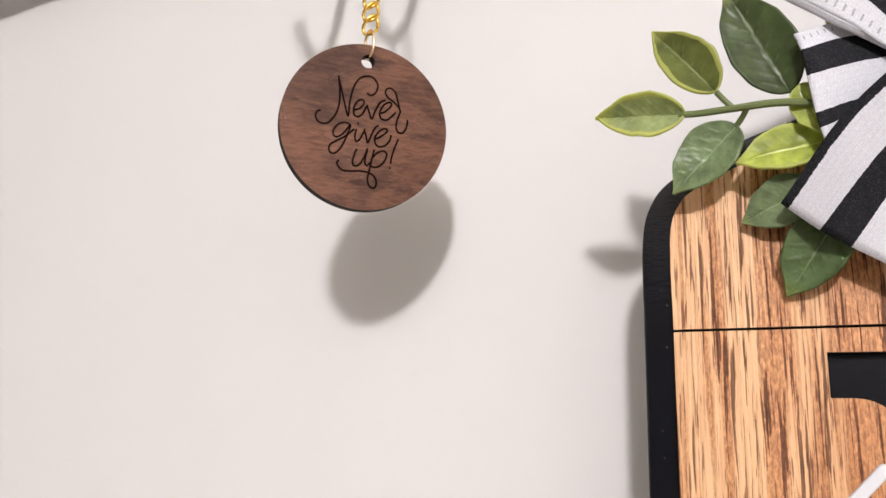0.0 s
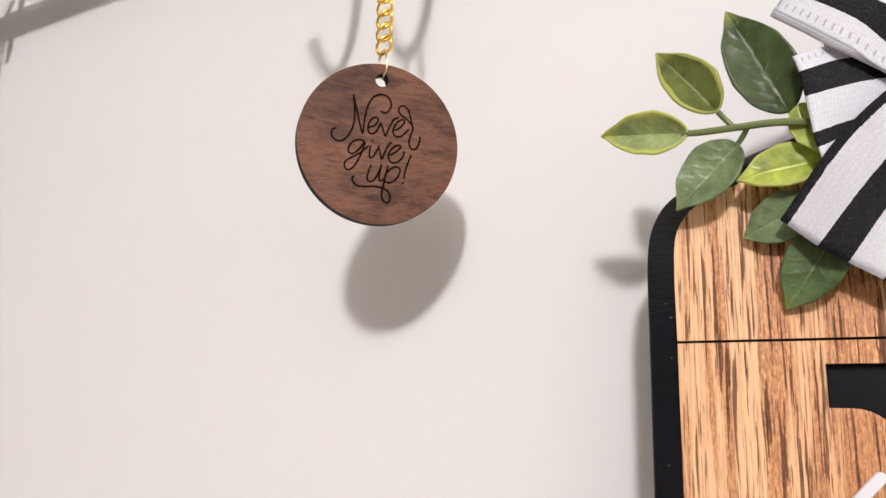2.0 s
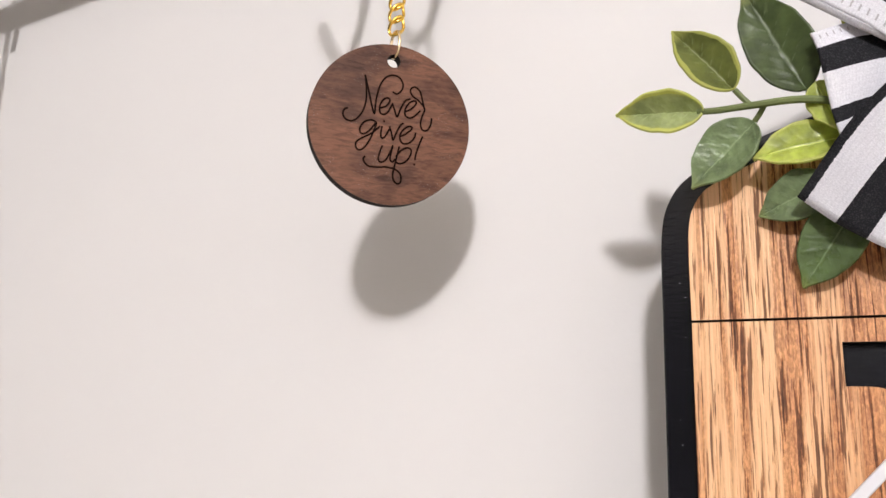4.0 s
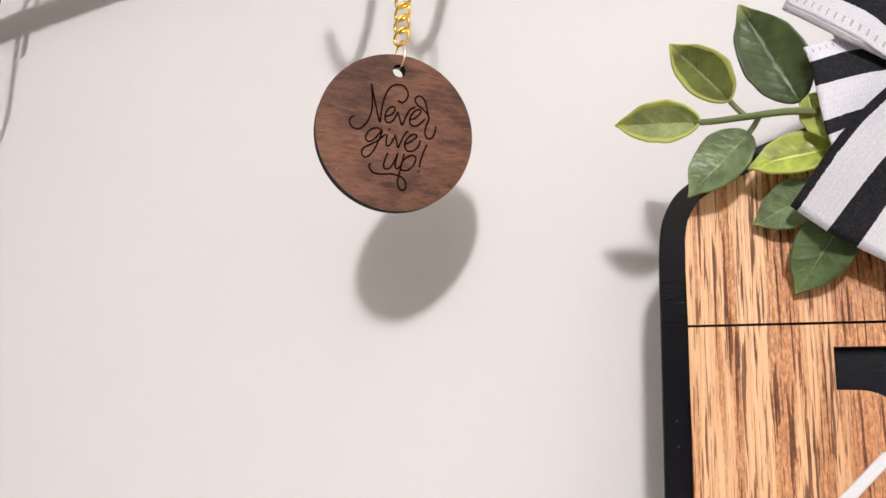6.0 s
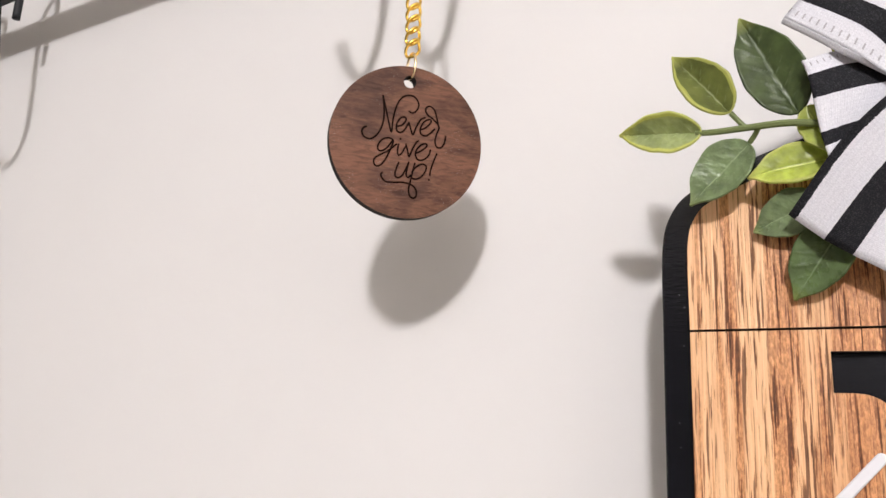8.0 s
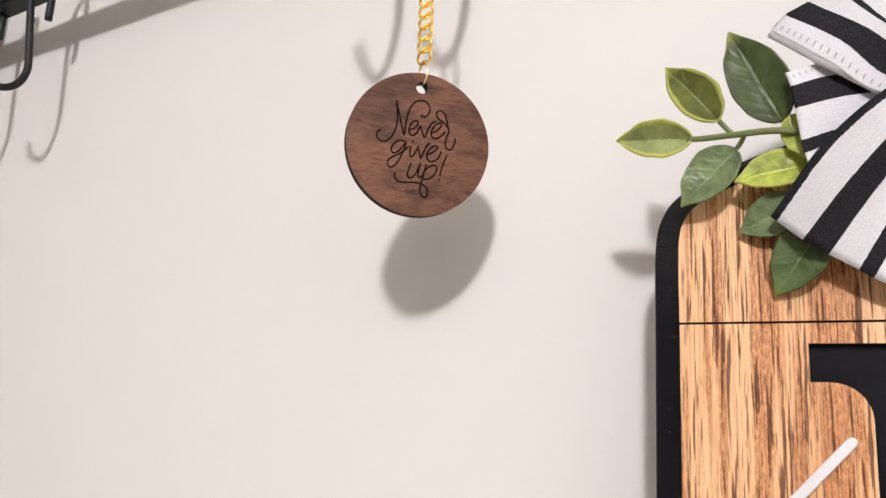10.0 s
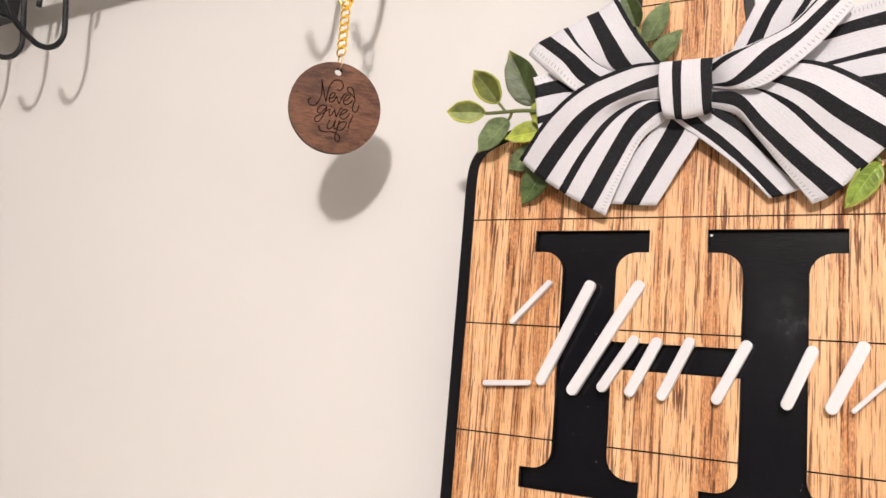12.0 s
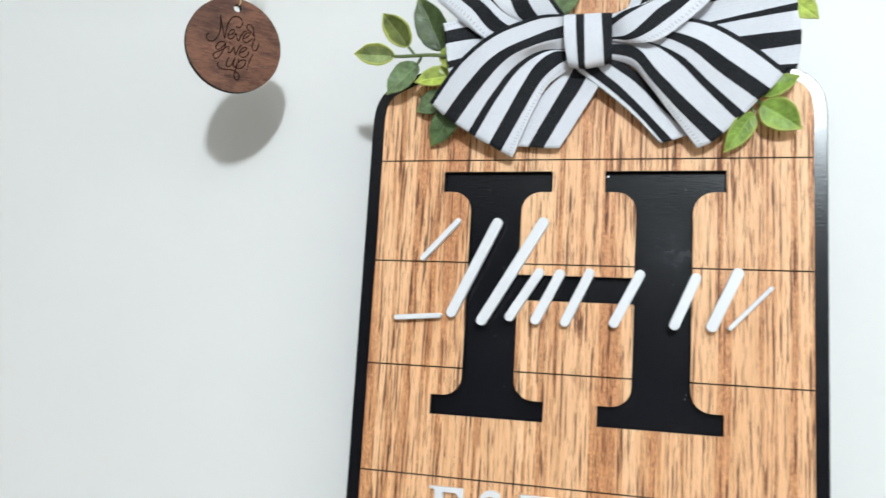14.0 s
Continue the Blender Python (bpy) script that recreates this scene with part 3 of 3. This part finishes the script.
strip("upper_tail", [
    rail(0.05, (133.6, -17, 77.6), (139.3, -18, 89.3), (144.2, -18, 100.0), (154.8, -16, 123.8)),
    rail(0.19, (139.9, -17, 78.1), (146.2, -18, 91.9), (149.8, -18, 99.5), (161.3, -16, 123.2)),
    rail(0.33, (147.1, -17, 78.2), (152.7, -18, 92.4), (155.5, -18, 99.0), (168.4, -16, 122.5)),
    rail(0.48, (159.7, -17, 80.4), (162.5, -18, 92.2), (165.3, -18, 98.2), (178.1, -16, 121.5)),
    rail(0.57, (163.1, -17, 80.2), (165.2, -18, 90.4), (168.6, -18, 97.9), (181.7, -16, 121.1)),
    rail(0.71, (169.4, -17, 79.8), (173.5, -18, 91.3), (177.7, -18, 97.2), (189.1, -16, 120.4)),
])
strip("folded_loop", [
    rail(0.44, (127.0, -25, 75.1), (138.2, -30.5, 76.3), (150.6, -30.5, 80.3), (164.4, -28, 88.8), (176.9, -25, 103.1)),
    rail(0.48, (127.0, -25, 72.0), (135.4, -30.5, 74.7), (147.8, -30.5, 79.2), (163.8, -28, 88.2), (176.4, -25, 102.9)),
    rail(0.57, (127.1, -25, 67.6), (135.4, -30.5, 71.6), (148.7, -30.5, 78.9), (164.4, -28, 87.6), (177.2, -25, 101.9)),
    rail(0.71, (128.5, -25, 62.9), (139.1, -30.5, 62.9), (153.3, -30.5, 75.8), (167.1, -28, 85.8), (180.4, -25, 100.4)),
    rail(0.85, (129.1, -25, 62.0), (142.9, -30.5, 60.0), (158.7, -30.5, 70.4), (172.4, -28, 83.9), (184.9, -25, 98.8)),
    rail(1, (129.1, -25, 61.1), (149.2, -30.5, 57.2), (164.0, -30.5, 65.6), (177.7, -28, 79.0), (190.2, -25, 95.3)),
])
strip("knot", [
    rail(0.335, (103.4, -18, 77.6), (103.4, -27.5, 75.0), (104.4, -31, 60.6), (106.5, -29, 48.3), (107.4, -18, 49.5)),
    rail(0.48, (109.4, -18, 77.2), (109.8, -27.5, 75.2), (111.0, -31, 60.2), (112.2, -29, 46.8), (112.4, -18, 49.3)),
    rail(0.57, (114.1, -18, 76.9), (114.4, -27.5, 75.2), (115.3, -31, 59.9), (115.9, -29, 46.6), (116.2, -18, 49.1)),
    rail(0.71, (123.2, -18, 76.9), (123.3, -27.5, 74.9), (124.6, -31, 60.0), (125.5, -29, 48.0), (125.4, -18, 50.5)),
    rail(0.845, (128.7, -18, 77.2), (128.7, -27.5, 74.8), (129.4, -31, 60.3), (129.4, -29, 49.6), (129.2, -18, 52.2)),
], label="narrow ribbon wrapped round the middle")


# ---- leaves ----
def leaf_mesh(tip, base, width, cup=0.34, bend=0.06, turn=0.0, crumple=1.0, ribs=1.0):
    """A moulded leaf: folded along the midrib, with raised side veins, a drawn-out tip and a wavy rim."""
    tip, base = Vector(tip), Vector(base)
    axis = tip - base
    length = axis.length
    axis.normalize()
    out = Vector((0, -1, 0))
    out = (out - axis * out.dot(axis)).normalized()
    side = axis.cross(out)
    spin = Matrix.Rotation(radians(turn), 3, axis)
    side, out = spin @ side, spin @ out
    seed = tip.x * 97 + tip.z * 31
    bm = bmesh.new()
    uv, rib = bm.loops.layers.uv.new("UVMap"), bm.loops.layers.uv.new("Ribs")
    rows, where, ridge, n, m = [], {}, {}, 72, 14
    for i in range(n + 1):
        s = i / n
        half = width / 2 * (math.sin(math.pi * min(1, s ** 0.80)) ** 0.70 if 0 < s < 1 else 0) + 0.00012
        half *= 1 - 0.10 * s - 0.32 * max(0, (s - 0.74) / 0.26) ** 1.4
        row = []
        for k in range(-m, m + 1):
            v = k / m
            r = abs(v)
            rim = 0.0004 * noise.noise(Vector((s * 7, v * 2, seed)))
            co = base + axis * (length * s) + side * (half * v + rim * v)
            lift = bend * length * math.sin(math.pi * s) + cup * half * (0.55 * r + 0.45 * r * r - 0.5)
            # the midrib stands in a groove; six side veins curve forward from it
            lift += 0.00030 * math.exp(-(v / 0.05) ** 2) - 0.00040 * math.exp(-(v / 0.16) ** 2)
            phase = (s - 0.20 * r + 0.03 * noise.noise(Vector((r * 3, seed, v))) + (0.04 if v > 0 else 0)) * 7.0
            near = abs(phase - round(phase))
            vein = math.exp(-(near / 0.05) ** 2) * min(1, r * 8) * (1 - r) ** 0.7 * (0.08 < s < 0.92)
            vein *= ribs
            lift += 0.00055 * vein
            lift += crumple * 0.00035 * noise.noise(Vector((co.x * 210, co.z * 210, seed)))
            co += out * lift
            vert = bm.verts.new(co)
            where[vert], ridge[vert] = (s, v), (max(vein, 1.2 * math.exp(-(v / 0.05) ** 2)), 0)
            row.append(vert)
        rows.append(row)
    for r0, r1 in zip(rows, rows[1:]):
        for k in range(2 * m):
            f = bm.faces.new((r0[k], r0[k + 1], r1[k + 1], r1[k]))
            for loop in f.loops:
                loop[uv].uv, loop[rib].uv = where[loop.vert], ridge[loop.vert]
    return bm


def leaf(parent, tip, base, width, mat, stalk=None, **shape):
    ob = part("leaf", leaf_mesh(tip, base, width, **shape), mat, parent, smooth=True)
    thick = ob.modifiers.new("thickness", "SOLIDIFY")
    thick.thickness = 0.0007
    if stalk:
        part("stalk", tube([base, Vector(base).lerp(Vector(stalk), 0.5) + Vector((0, 0.0006, 0)), stalk], 0.0008, 4, 8), STEM, parent)
    return ob


SPRIG = "waxy green artificial leaf sprig"
sprig = thing("leaf_sprig", SPRIG + " reaching past the sign's shoulder", "leaves", group="leaf sprigs round the bow")
part("stem", tube([(0.0055, -0.0233, 1.5589), (0.0110, -0.0237, 1.5583), (0.020, -0.0245, 1.5580), (0.033, -0.025, 1.5575), (0.050, -0.020, 1.556), (0.075, -0.016, 1.556)], 0.00095, 6, 8, 1.3), STEM, sprig)
leaf(sprig, (-0.0184, -0.0215, 1.5622), (0.0075, -0.0235, 1.5588), 0.0130, LEAF_PALE, turn=-14, cup=0.85)
leaf(sprig, (-0.0001, -0.0275, 1.5830), (0.0160, -0.026, 1.5628), 0.0148, LEAF_OLIVE, (0.020, -0.0245, 1.5580), turn=8, cup=0.55)
leaf(sprig, (0.0196, -0.0245, 1.5935), (0.0342, -0.0205, 1.5618), 0.0188, LEAF_DARK, (0.041, -0.021, 1.557), turn=2, cup=0.36, bend=0.03)
leaf(sprig, (0.0026, -0.0200, 1.5371), (0.0204, -0.0210, 1.5546), 0.0165, LEAF_MID, (0.0235, -0.0245, 1.5578), turn=6, bend=0.03, crumple=1.7)
leaf(sprig, (0.0435, -0.0200, 1.5840), (0.0560, -0.0180, 1.5720), 0.0090, LEAF_PALE, (0.060, -0.017, 1.556), turn=-8)
leaf(sprig, (0.0415, -0.0235, 1.5480), (0.0365, -0.0225, 1.5630), 0.0100, LEAF_LIME, turn=10, cup=0.15, bend=0.0, ribs=0.2)
sprig = thing("leaf_sprig", SPRIG + " lying on the oak below the bow", "leaves", group="leaf sprigs round the bow")
part("stem", tube([(0.0380, -0.017, 1.5360), (0.050, -0.0165, 1.541), (0.075, -0.0155, 1.550)], 0.0010, 6, 8, 1.3), STEM, sprig)
leaf(sprig, (0.0195, -0.0215, 1.5433), (0.0420, -0.0185, 1.5478), 0.0138, LEAF_LIME, (0.050, -0.0165, 1.541), turn=12, ribs=0.3)
leaf(sprig, (0.0197, -0.0150, 1.5285), (0.0385, -0.0175, 1.5365), 0.0140, LEAF_MID, turn=-5)
leaf(sprig, (0.0297, -0.0145, 1.5078), (0.0440, -0.0170, 1.5290), 0.0165, LEAF_DEEP, (0.052, -0.0165, 1.541), turn=4)
sprig = thing("leaf_sprig", SPRIG + " beside the sign's neck", "leaves", group="leaf sprigs round the bow")
part("stem", tube([(0.094, -0.0155, 1.588), (0.100, -0.0158, 1.570), (0.108, -0.0155, 1.556)], 0.0010, 6, 8, 1.3), STEM, sprig)
leaf(sprig, (0.0810, -0.0200, 1.6210), (0.0880, -0.0165, 1.6020), 0.0120, LEAF_DARK, (0.094, -0.0155, 1.588))
leaf(sprig, (0.1050, -0.0200, 1.6125), (0.0930, -0.0165, 1.5930), 0.0120, LEAF_MID, (0.094, -0.0155, 1.588), turn=14)
leaf(sprig, (0.1120, -0.0190, 1.5960), (0.0975, -0.0165, 1.5800), 0.0130, LEAF_MID, (0.098, -0.0158, 1.576), turn=-10)
sprig = thing("leaf_sprig", SPRIG + " with lime leaves, lying on the oak", "leaves", group="leaf sprigs round the bow")
part("stem", tube([(0.2040, -0.0165, 1.5275), (0.190, -0.0165, 1.534), (0.160, -0.0155, 1.550)], 0.0010, 6, 8, 1.3), STEM, sprig)
leaf(sprig, (0.1860, -0.0160, 1.5020), (0.2000, -0.0180, 1.5220), 0.0120, LEAF_GRASS, (0.197, -0.0165, 1.531), turn=-12)
leaf(sprig, (0.2225, -0.0185, 1.5130), (0.2035, -0.0180, 1.5265), 0.0170, LEAF_GRASS, turn=8)
leaf(sprig, (0.2215, -0.0200, 1.5400), (0.2035, -0.0180, 1.5310), 0.0120, LEAF_GRASS, (0.197, -0.0165, 1.531), turn=-14)
sprig = thing("leaf_sprig", SPRIG + " with lime leaves, past the sign's edge", "leaves", group="leaf sprigs round the bow")
part("stem", tube([(0.2160, -0.0145, 1.588), (0.200, -0.0145, 1.580), (0.170, -0.0145, 1.565)], 0.0010, 6, 8, 1.3), STEM, sprig)
leaf(sprig, (0.2310, -0.0155, 1.5715), (0.2140, -0.0145, 1.587), 0.0150, LEAF_LIME, bend=0.02, cup=0.2)

# ---- hook rack ----
rack = thing("hook_rack", "black iron wall rail with a row of curved hooks", "hook rack", WALL_POSE)
part("rail", box(-0.85, 0.24, -0.047, -0.030, 1.7447, 1.7620, 0.0015), IRON, rack)
for x in (-0.80, -0.30, 0.20):
    part("wall_mount", box(x - 0.012, x + 0.012, -0.030, 0.0, 1.746, 1.759, 0.001), IRON, rack)
SHANK = [(0, -0.0265, 1.752), (0, -0.0265, 1.766), (0, -0.0315, 1.7745), (0, -0.042, 1.7755), (0, -0.0510, 1.767), (0, -0.0505, 1.742)]
HOOK = SHANK + [(0, -0.0450, 1.700), (0, -0.0435, 1.684), (0, -0.0478, 1.6725), (0, -0.0560, 1.666), (0, -0.0650, 1.665), (0, -0.0712, 1.667), (0, -0.0822, 1.673), (0, -0.0915, 1.681), (0, -0.0980, 1.691)]
WIDE_HOOK = SHANK + [(0, -0.0455, 1.698), (0, -0.049, 1.678), (0, -0.058, 1.6675), (0, -0.068, 1.667), (0, -0.078, 1.673), (0, -0.089, 1.685), (0, -0.098, 1.699)]
for line, places in ((WIDE_HOOK, (-0.095, -0.136)), (HOOK, (-0.4365, -0.502, -0.5675, -0.633, -0.6985))):
    hook_mesh = part("hook", tube(line, 0.0025, 6, 12), IRON, rack, "curved iron hook", Matrix.Translation((places[0], 0, 0)), smooth=True).data
    for x in places[1:]:
        part("hook", hook_mesh, IRON, rack, "curved iron hook", Matrix.Translation((x, 0, 0)))
part("hook", tube([(0, -0.0315, 1.752), (0, -0.0312, 1.720), (0, -0.0310, 1.700), (0, -0.0330, 1.6885), (0, -0.041, 1.6845), (0, -0.050, 1.692)], 0.0020, 6, 10), IRON, rack, "short iron hook", Matrix.Translation((0.1145, 0, 0)), smooth=True)
for x in (-0.436, -0.4985, -0.561):
    part("peg", tube([(x, -0.036, 1.746), (x, -0.036, 1.735), (x, -0.036, 1.7250)], 0.0027, 3, 10), IRON, rack, smooth=True)
part("bracket", box(-0.615, -0.545, -0.0495, -0.028, 1.7200, 1.8000, 0.002), IRON, rack)

# ---- wooden key tag ----
TAG = Matrix.Translation((-0.0971, -0.0230, 1.5709)) @ Matrix.Rotation(radians(43.5), 4, "Z") @ Matrix.Rotation(radians(5.9), 4, "X")
tag = thing("key_tag", "round engraved walnut key tag hanging on a gold chain", "keychain", TAG)
THICK, RADIUS = 0.0054, 0.0287
circle = [(RADIUS * math.cos(a), RADIUS * math.sin(a)) for a in [2 * math.pi * k / 128 for k in range(128)]]
eye = [(-0.0006 + 0.0024 * math.cos(a), 0.0228 + 0.0024 * math.sin(a)) for a in [2 * math.pi * k / 32 for k in range(32)]]
disc = part("disc", slab([circle, eye], 0.0003, 0.0), WALNUT, tag, "walnut face")
part("disc_edge", slab([[(x * 0.999, z * 0.999) for x, z in circle], eye], THICK, 0.00031), CHAR, tag, "dark laser-charred edge")
# engraved hand lettering: one burnt line a stroke, in millimetres on the face
STROKES = (
    ("N", [(-10.4, 16.1), (-9.6, 11.5), (-9.4, 6.9), (-10.3, 2.9), (-12.2, -0), (-14.1, -1), (-16.1, -0.4), (-17, 1.3), (-16.5, 2.9), (-15.4, 3.4)]),
    ("N", [(-10.4, 16.1), (-9, 11.6), (-7.5, 6.5), (-6.1, 2.7), (-5.9, 7.5), (-5, 12.7), (-3.4, 16), (-1, 17.5), (1.5, 17.3), (3.2, 15.2), (3, 12.8), (1.4, 11.1), (-0.3, 11.6)]),
    ("e", [(-4.2, 5.1), (-2.2, 6.1), (-1, 8.1), (-1.7, 9.1), (-3.3, 8.3), (-4.4, 5.8), (-4.1, 3.5), (-2.7, 3), (-1.3, 4.2), (0, 7)]),
    ("v", [(-0, 7.5), (1.1, 4.7), (2, 2.9), (3, 5.8), (4.5, 9), (6.3, 10.1)]),
    ("e", [(4.6, 5.1), (6.6, 6.2), (8.5, 8.6), (7.9, 9.6), (6, 8.5), (4.7, 5.9), (4.9, 3.8), (6.5, 3.1), (8.1, 3.9), (10.2, 6.3)]),
    ("r", [(11.6, 7.2), (10.5, 10.9), (9.6, 13.3), (7.9, 14.6), (6.4, 14), (6.2, 12.4), (7.4, 11), (9.4, 9.8), (11.7, 7.3), (11, 4.3), (10.6, 1.5), (11.5, -0.5), (13.1, -0.4), (14.3, 1.7), (14.5, 4.3)]),
    ("g", [(-5.1, -0.2), (-7, 0.4), (-9.2, -0.5), (-10.6, -2.6), (-10.6, -4.3), (-9.4, -4.9), (-7.4, -3.5), (-5.1, -0.2), (-5.9, -3.6), (-7.4, -7.6), (-9.1, -10.1), (-10.7, -10.7), (-11.7, -9.5), (-11.4, -7.8), (-9.4, -6.2), (-6.6, -4.3), (-3.7, -1.4)]),
    ("i", [(-3, -1.3), (-3.3, -3.6), (-2.9, -5.5), (-1.7, -4.8), (-0.3, -1.8)]),
    ("i", [(-2.6, 0.95), (-2.5, 0.6), (-2.5, 0.25)]),
    ("v", [(-0.4, -0.9), (0.5, -3.4), (1.2, -5.6), (2.2, -2.8), (3.5, 0.1), (4.5, 0.9)]),
    ("e", [(3.6, -4), (5.4, -2.9), (7.5, -0.9), (7.3, 0.1), (5.6, -0.4), (3.8, -2.7), (3.6, -4.9), (4.9, -6.4), (7.1, -5.8), (8.7, -3.8), (9.1, -1.8)]),
    ("u", [(-2.4, -8.1), (-3.1, -10.4), (-3.5, -12.8), (-2.7, -14), (-1, -13.2), (0.6, -9.9), (1.3, -7.5)]),
    ("u", [(1.3, -7.5), (0.8, -10.7), (0.7, -12.6), (1.5, -13.4), (2.5, -12.3)]),
    ("p", [(3.6, -7.6), (3, -11.1), (2.4, -15), (2, -17.7), (2.5, -19.9), (3.9, -20.9), (5, -20), (4.8, -17.7), (3, -16), (-0.5, -15.5), (-3.4, -15.9), (-6.4, -16), (-8.1, -14.9), (-8.7, -13.6), (-8.1, -12.7)]),
    ("p", [(2.6, -11.5), (4.3, -9), (6.5, -7.7), (8, -8.5), (7.5, -10.9), (5.8, -13), (3.9, -13.7), (2.4, -13.1)]),
    ("!", [(11.7, -2.9), (10.6, -6.2), (9.7, -9.8), (9.6, -11.7)]),
    ("!", [(9.3, -12.95), (9.4, -13.3), (9.4, -13.65)]),
)
for character, line in STROKES:
    part("engraved_stroke", tube([(x / 1000, 0.00018, z / 1000) for x, z in line], 0.00040, 6, 8), ENGRAVED, disc, "burnt dark line")


def oval(m, a, b, n=28):
    return [m @ Vector((a * math.cos(t), 0, b * math.sin(t))) for t in [2 * math.pi * k / n for k in range(n)]]


# jump ring through the eye, then the curb chain and the split ring on the hook, all in world axes
to_tag = TAG.inverted()
hole = TAG @ Vector((-0.0006, 0.0015, 0.0240))
part("jump_ring", tube(oval(to_tag @ Matrix.Translation(hole + Vector((0.0004, 0, 0.0056))) @ Matrix.Rotation(radians(152), 4, "Z"), 0.0029, 0.0051), 0.00055, sides=8, closed=True), PALE_GOLD, tag, "pale gold wire ring", smooth=True)


def twisted_link(m, a, b, turn, n=32):
    """An oval whose top and bottom are turned against each other, as in a curb chain."""
    line = []
    for k in range(n):
        t = 2 * math.pi * k / n
        x, z = a * math.cos(t) * (1 - 0.32 * math.sin(t)), b * math.sin(t)
        w = turn * z / b
        line.append(m @ Vector((x * math.cos(w), x * math.sin(w), z)))
    return line


links, start, stop = 7, hole + Vector((0.0008, 0, 0.0128)), Vector((-0.0995, -0.0200, 1.6410))
for k in range(links):
    at = start.lerp(stop, k / (links - 1))
    m = to_tag @ Matrix.Translation(at) @ Matrix.Rotation(radians(32 + 5 * math.sin(2.1 * k)), 4, "Z") @ Matrix.Rotation(radians(20), 4, "Y")
    part("link", tube(twisted_link(m, 0.0024, 0.0040, radians(42)), 0.00060, sides=8, closed=True), GOLD, tag, smooth=True)
m = to_tag @ Matrix.Translation((-0.1014, -0.0185, 1.6465)) @ Matrix.Rotation(radians(35), 4, "Z")
part("small_ring", tube(oval(m, 0.0044, 0.0050), 0.00075, sides=8, closed=True), GOLD, tag, smooth=True)
m = to_tag @ Matrix.Translation((-0.0990, -0.0170, 1.6575)) @ Matrix.Rotation(radians(-50), 4, "Z")
part("split_ring", tube(oval(m, 0.0115, 0.0115, 40), 0.0012, sides=8, closed=True), GOLD, tag, smooth=True)
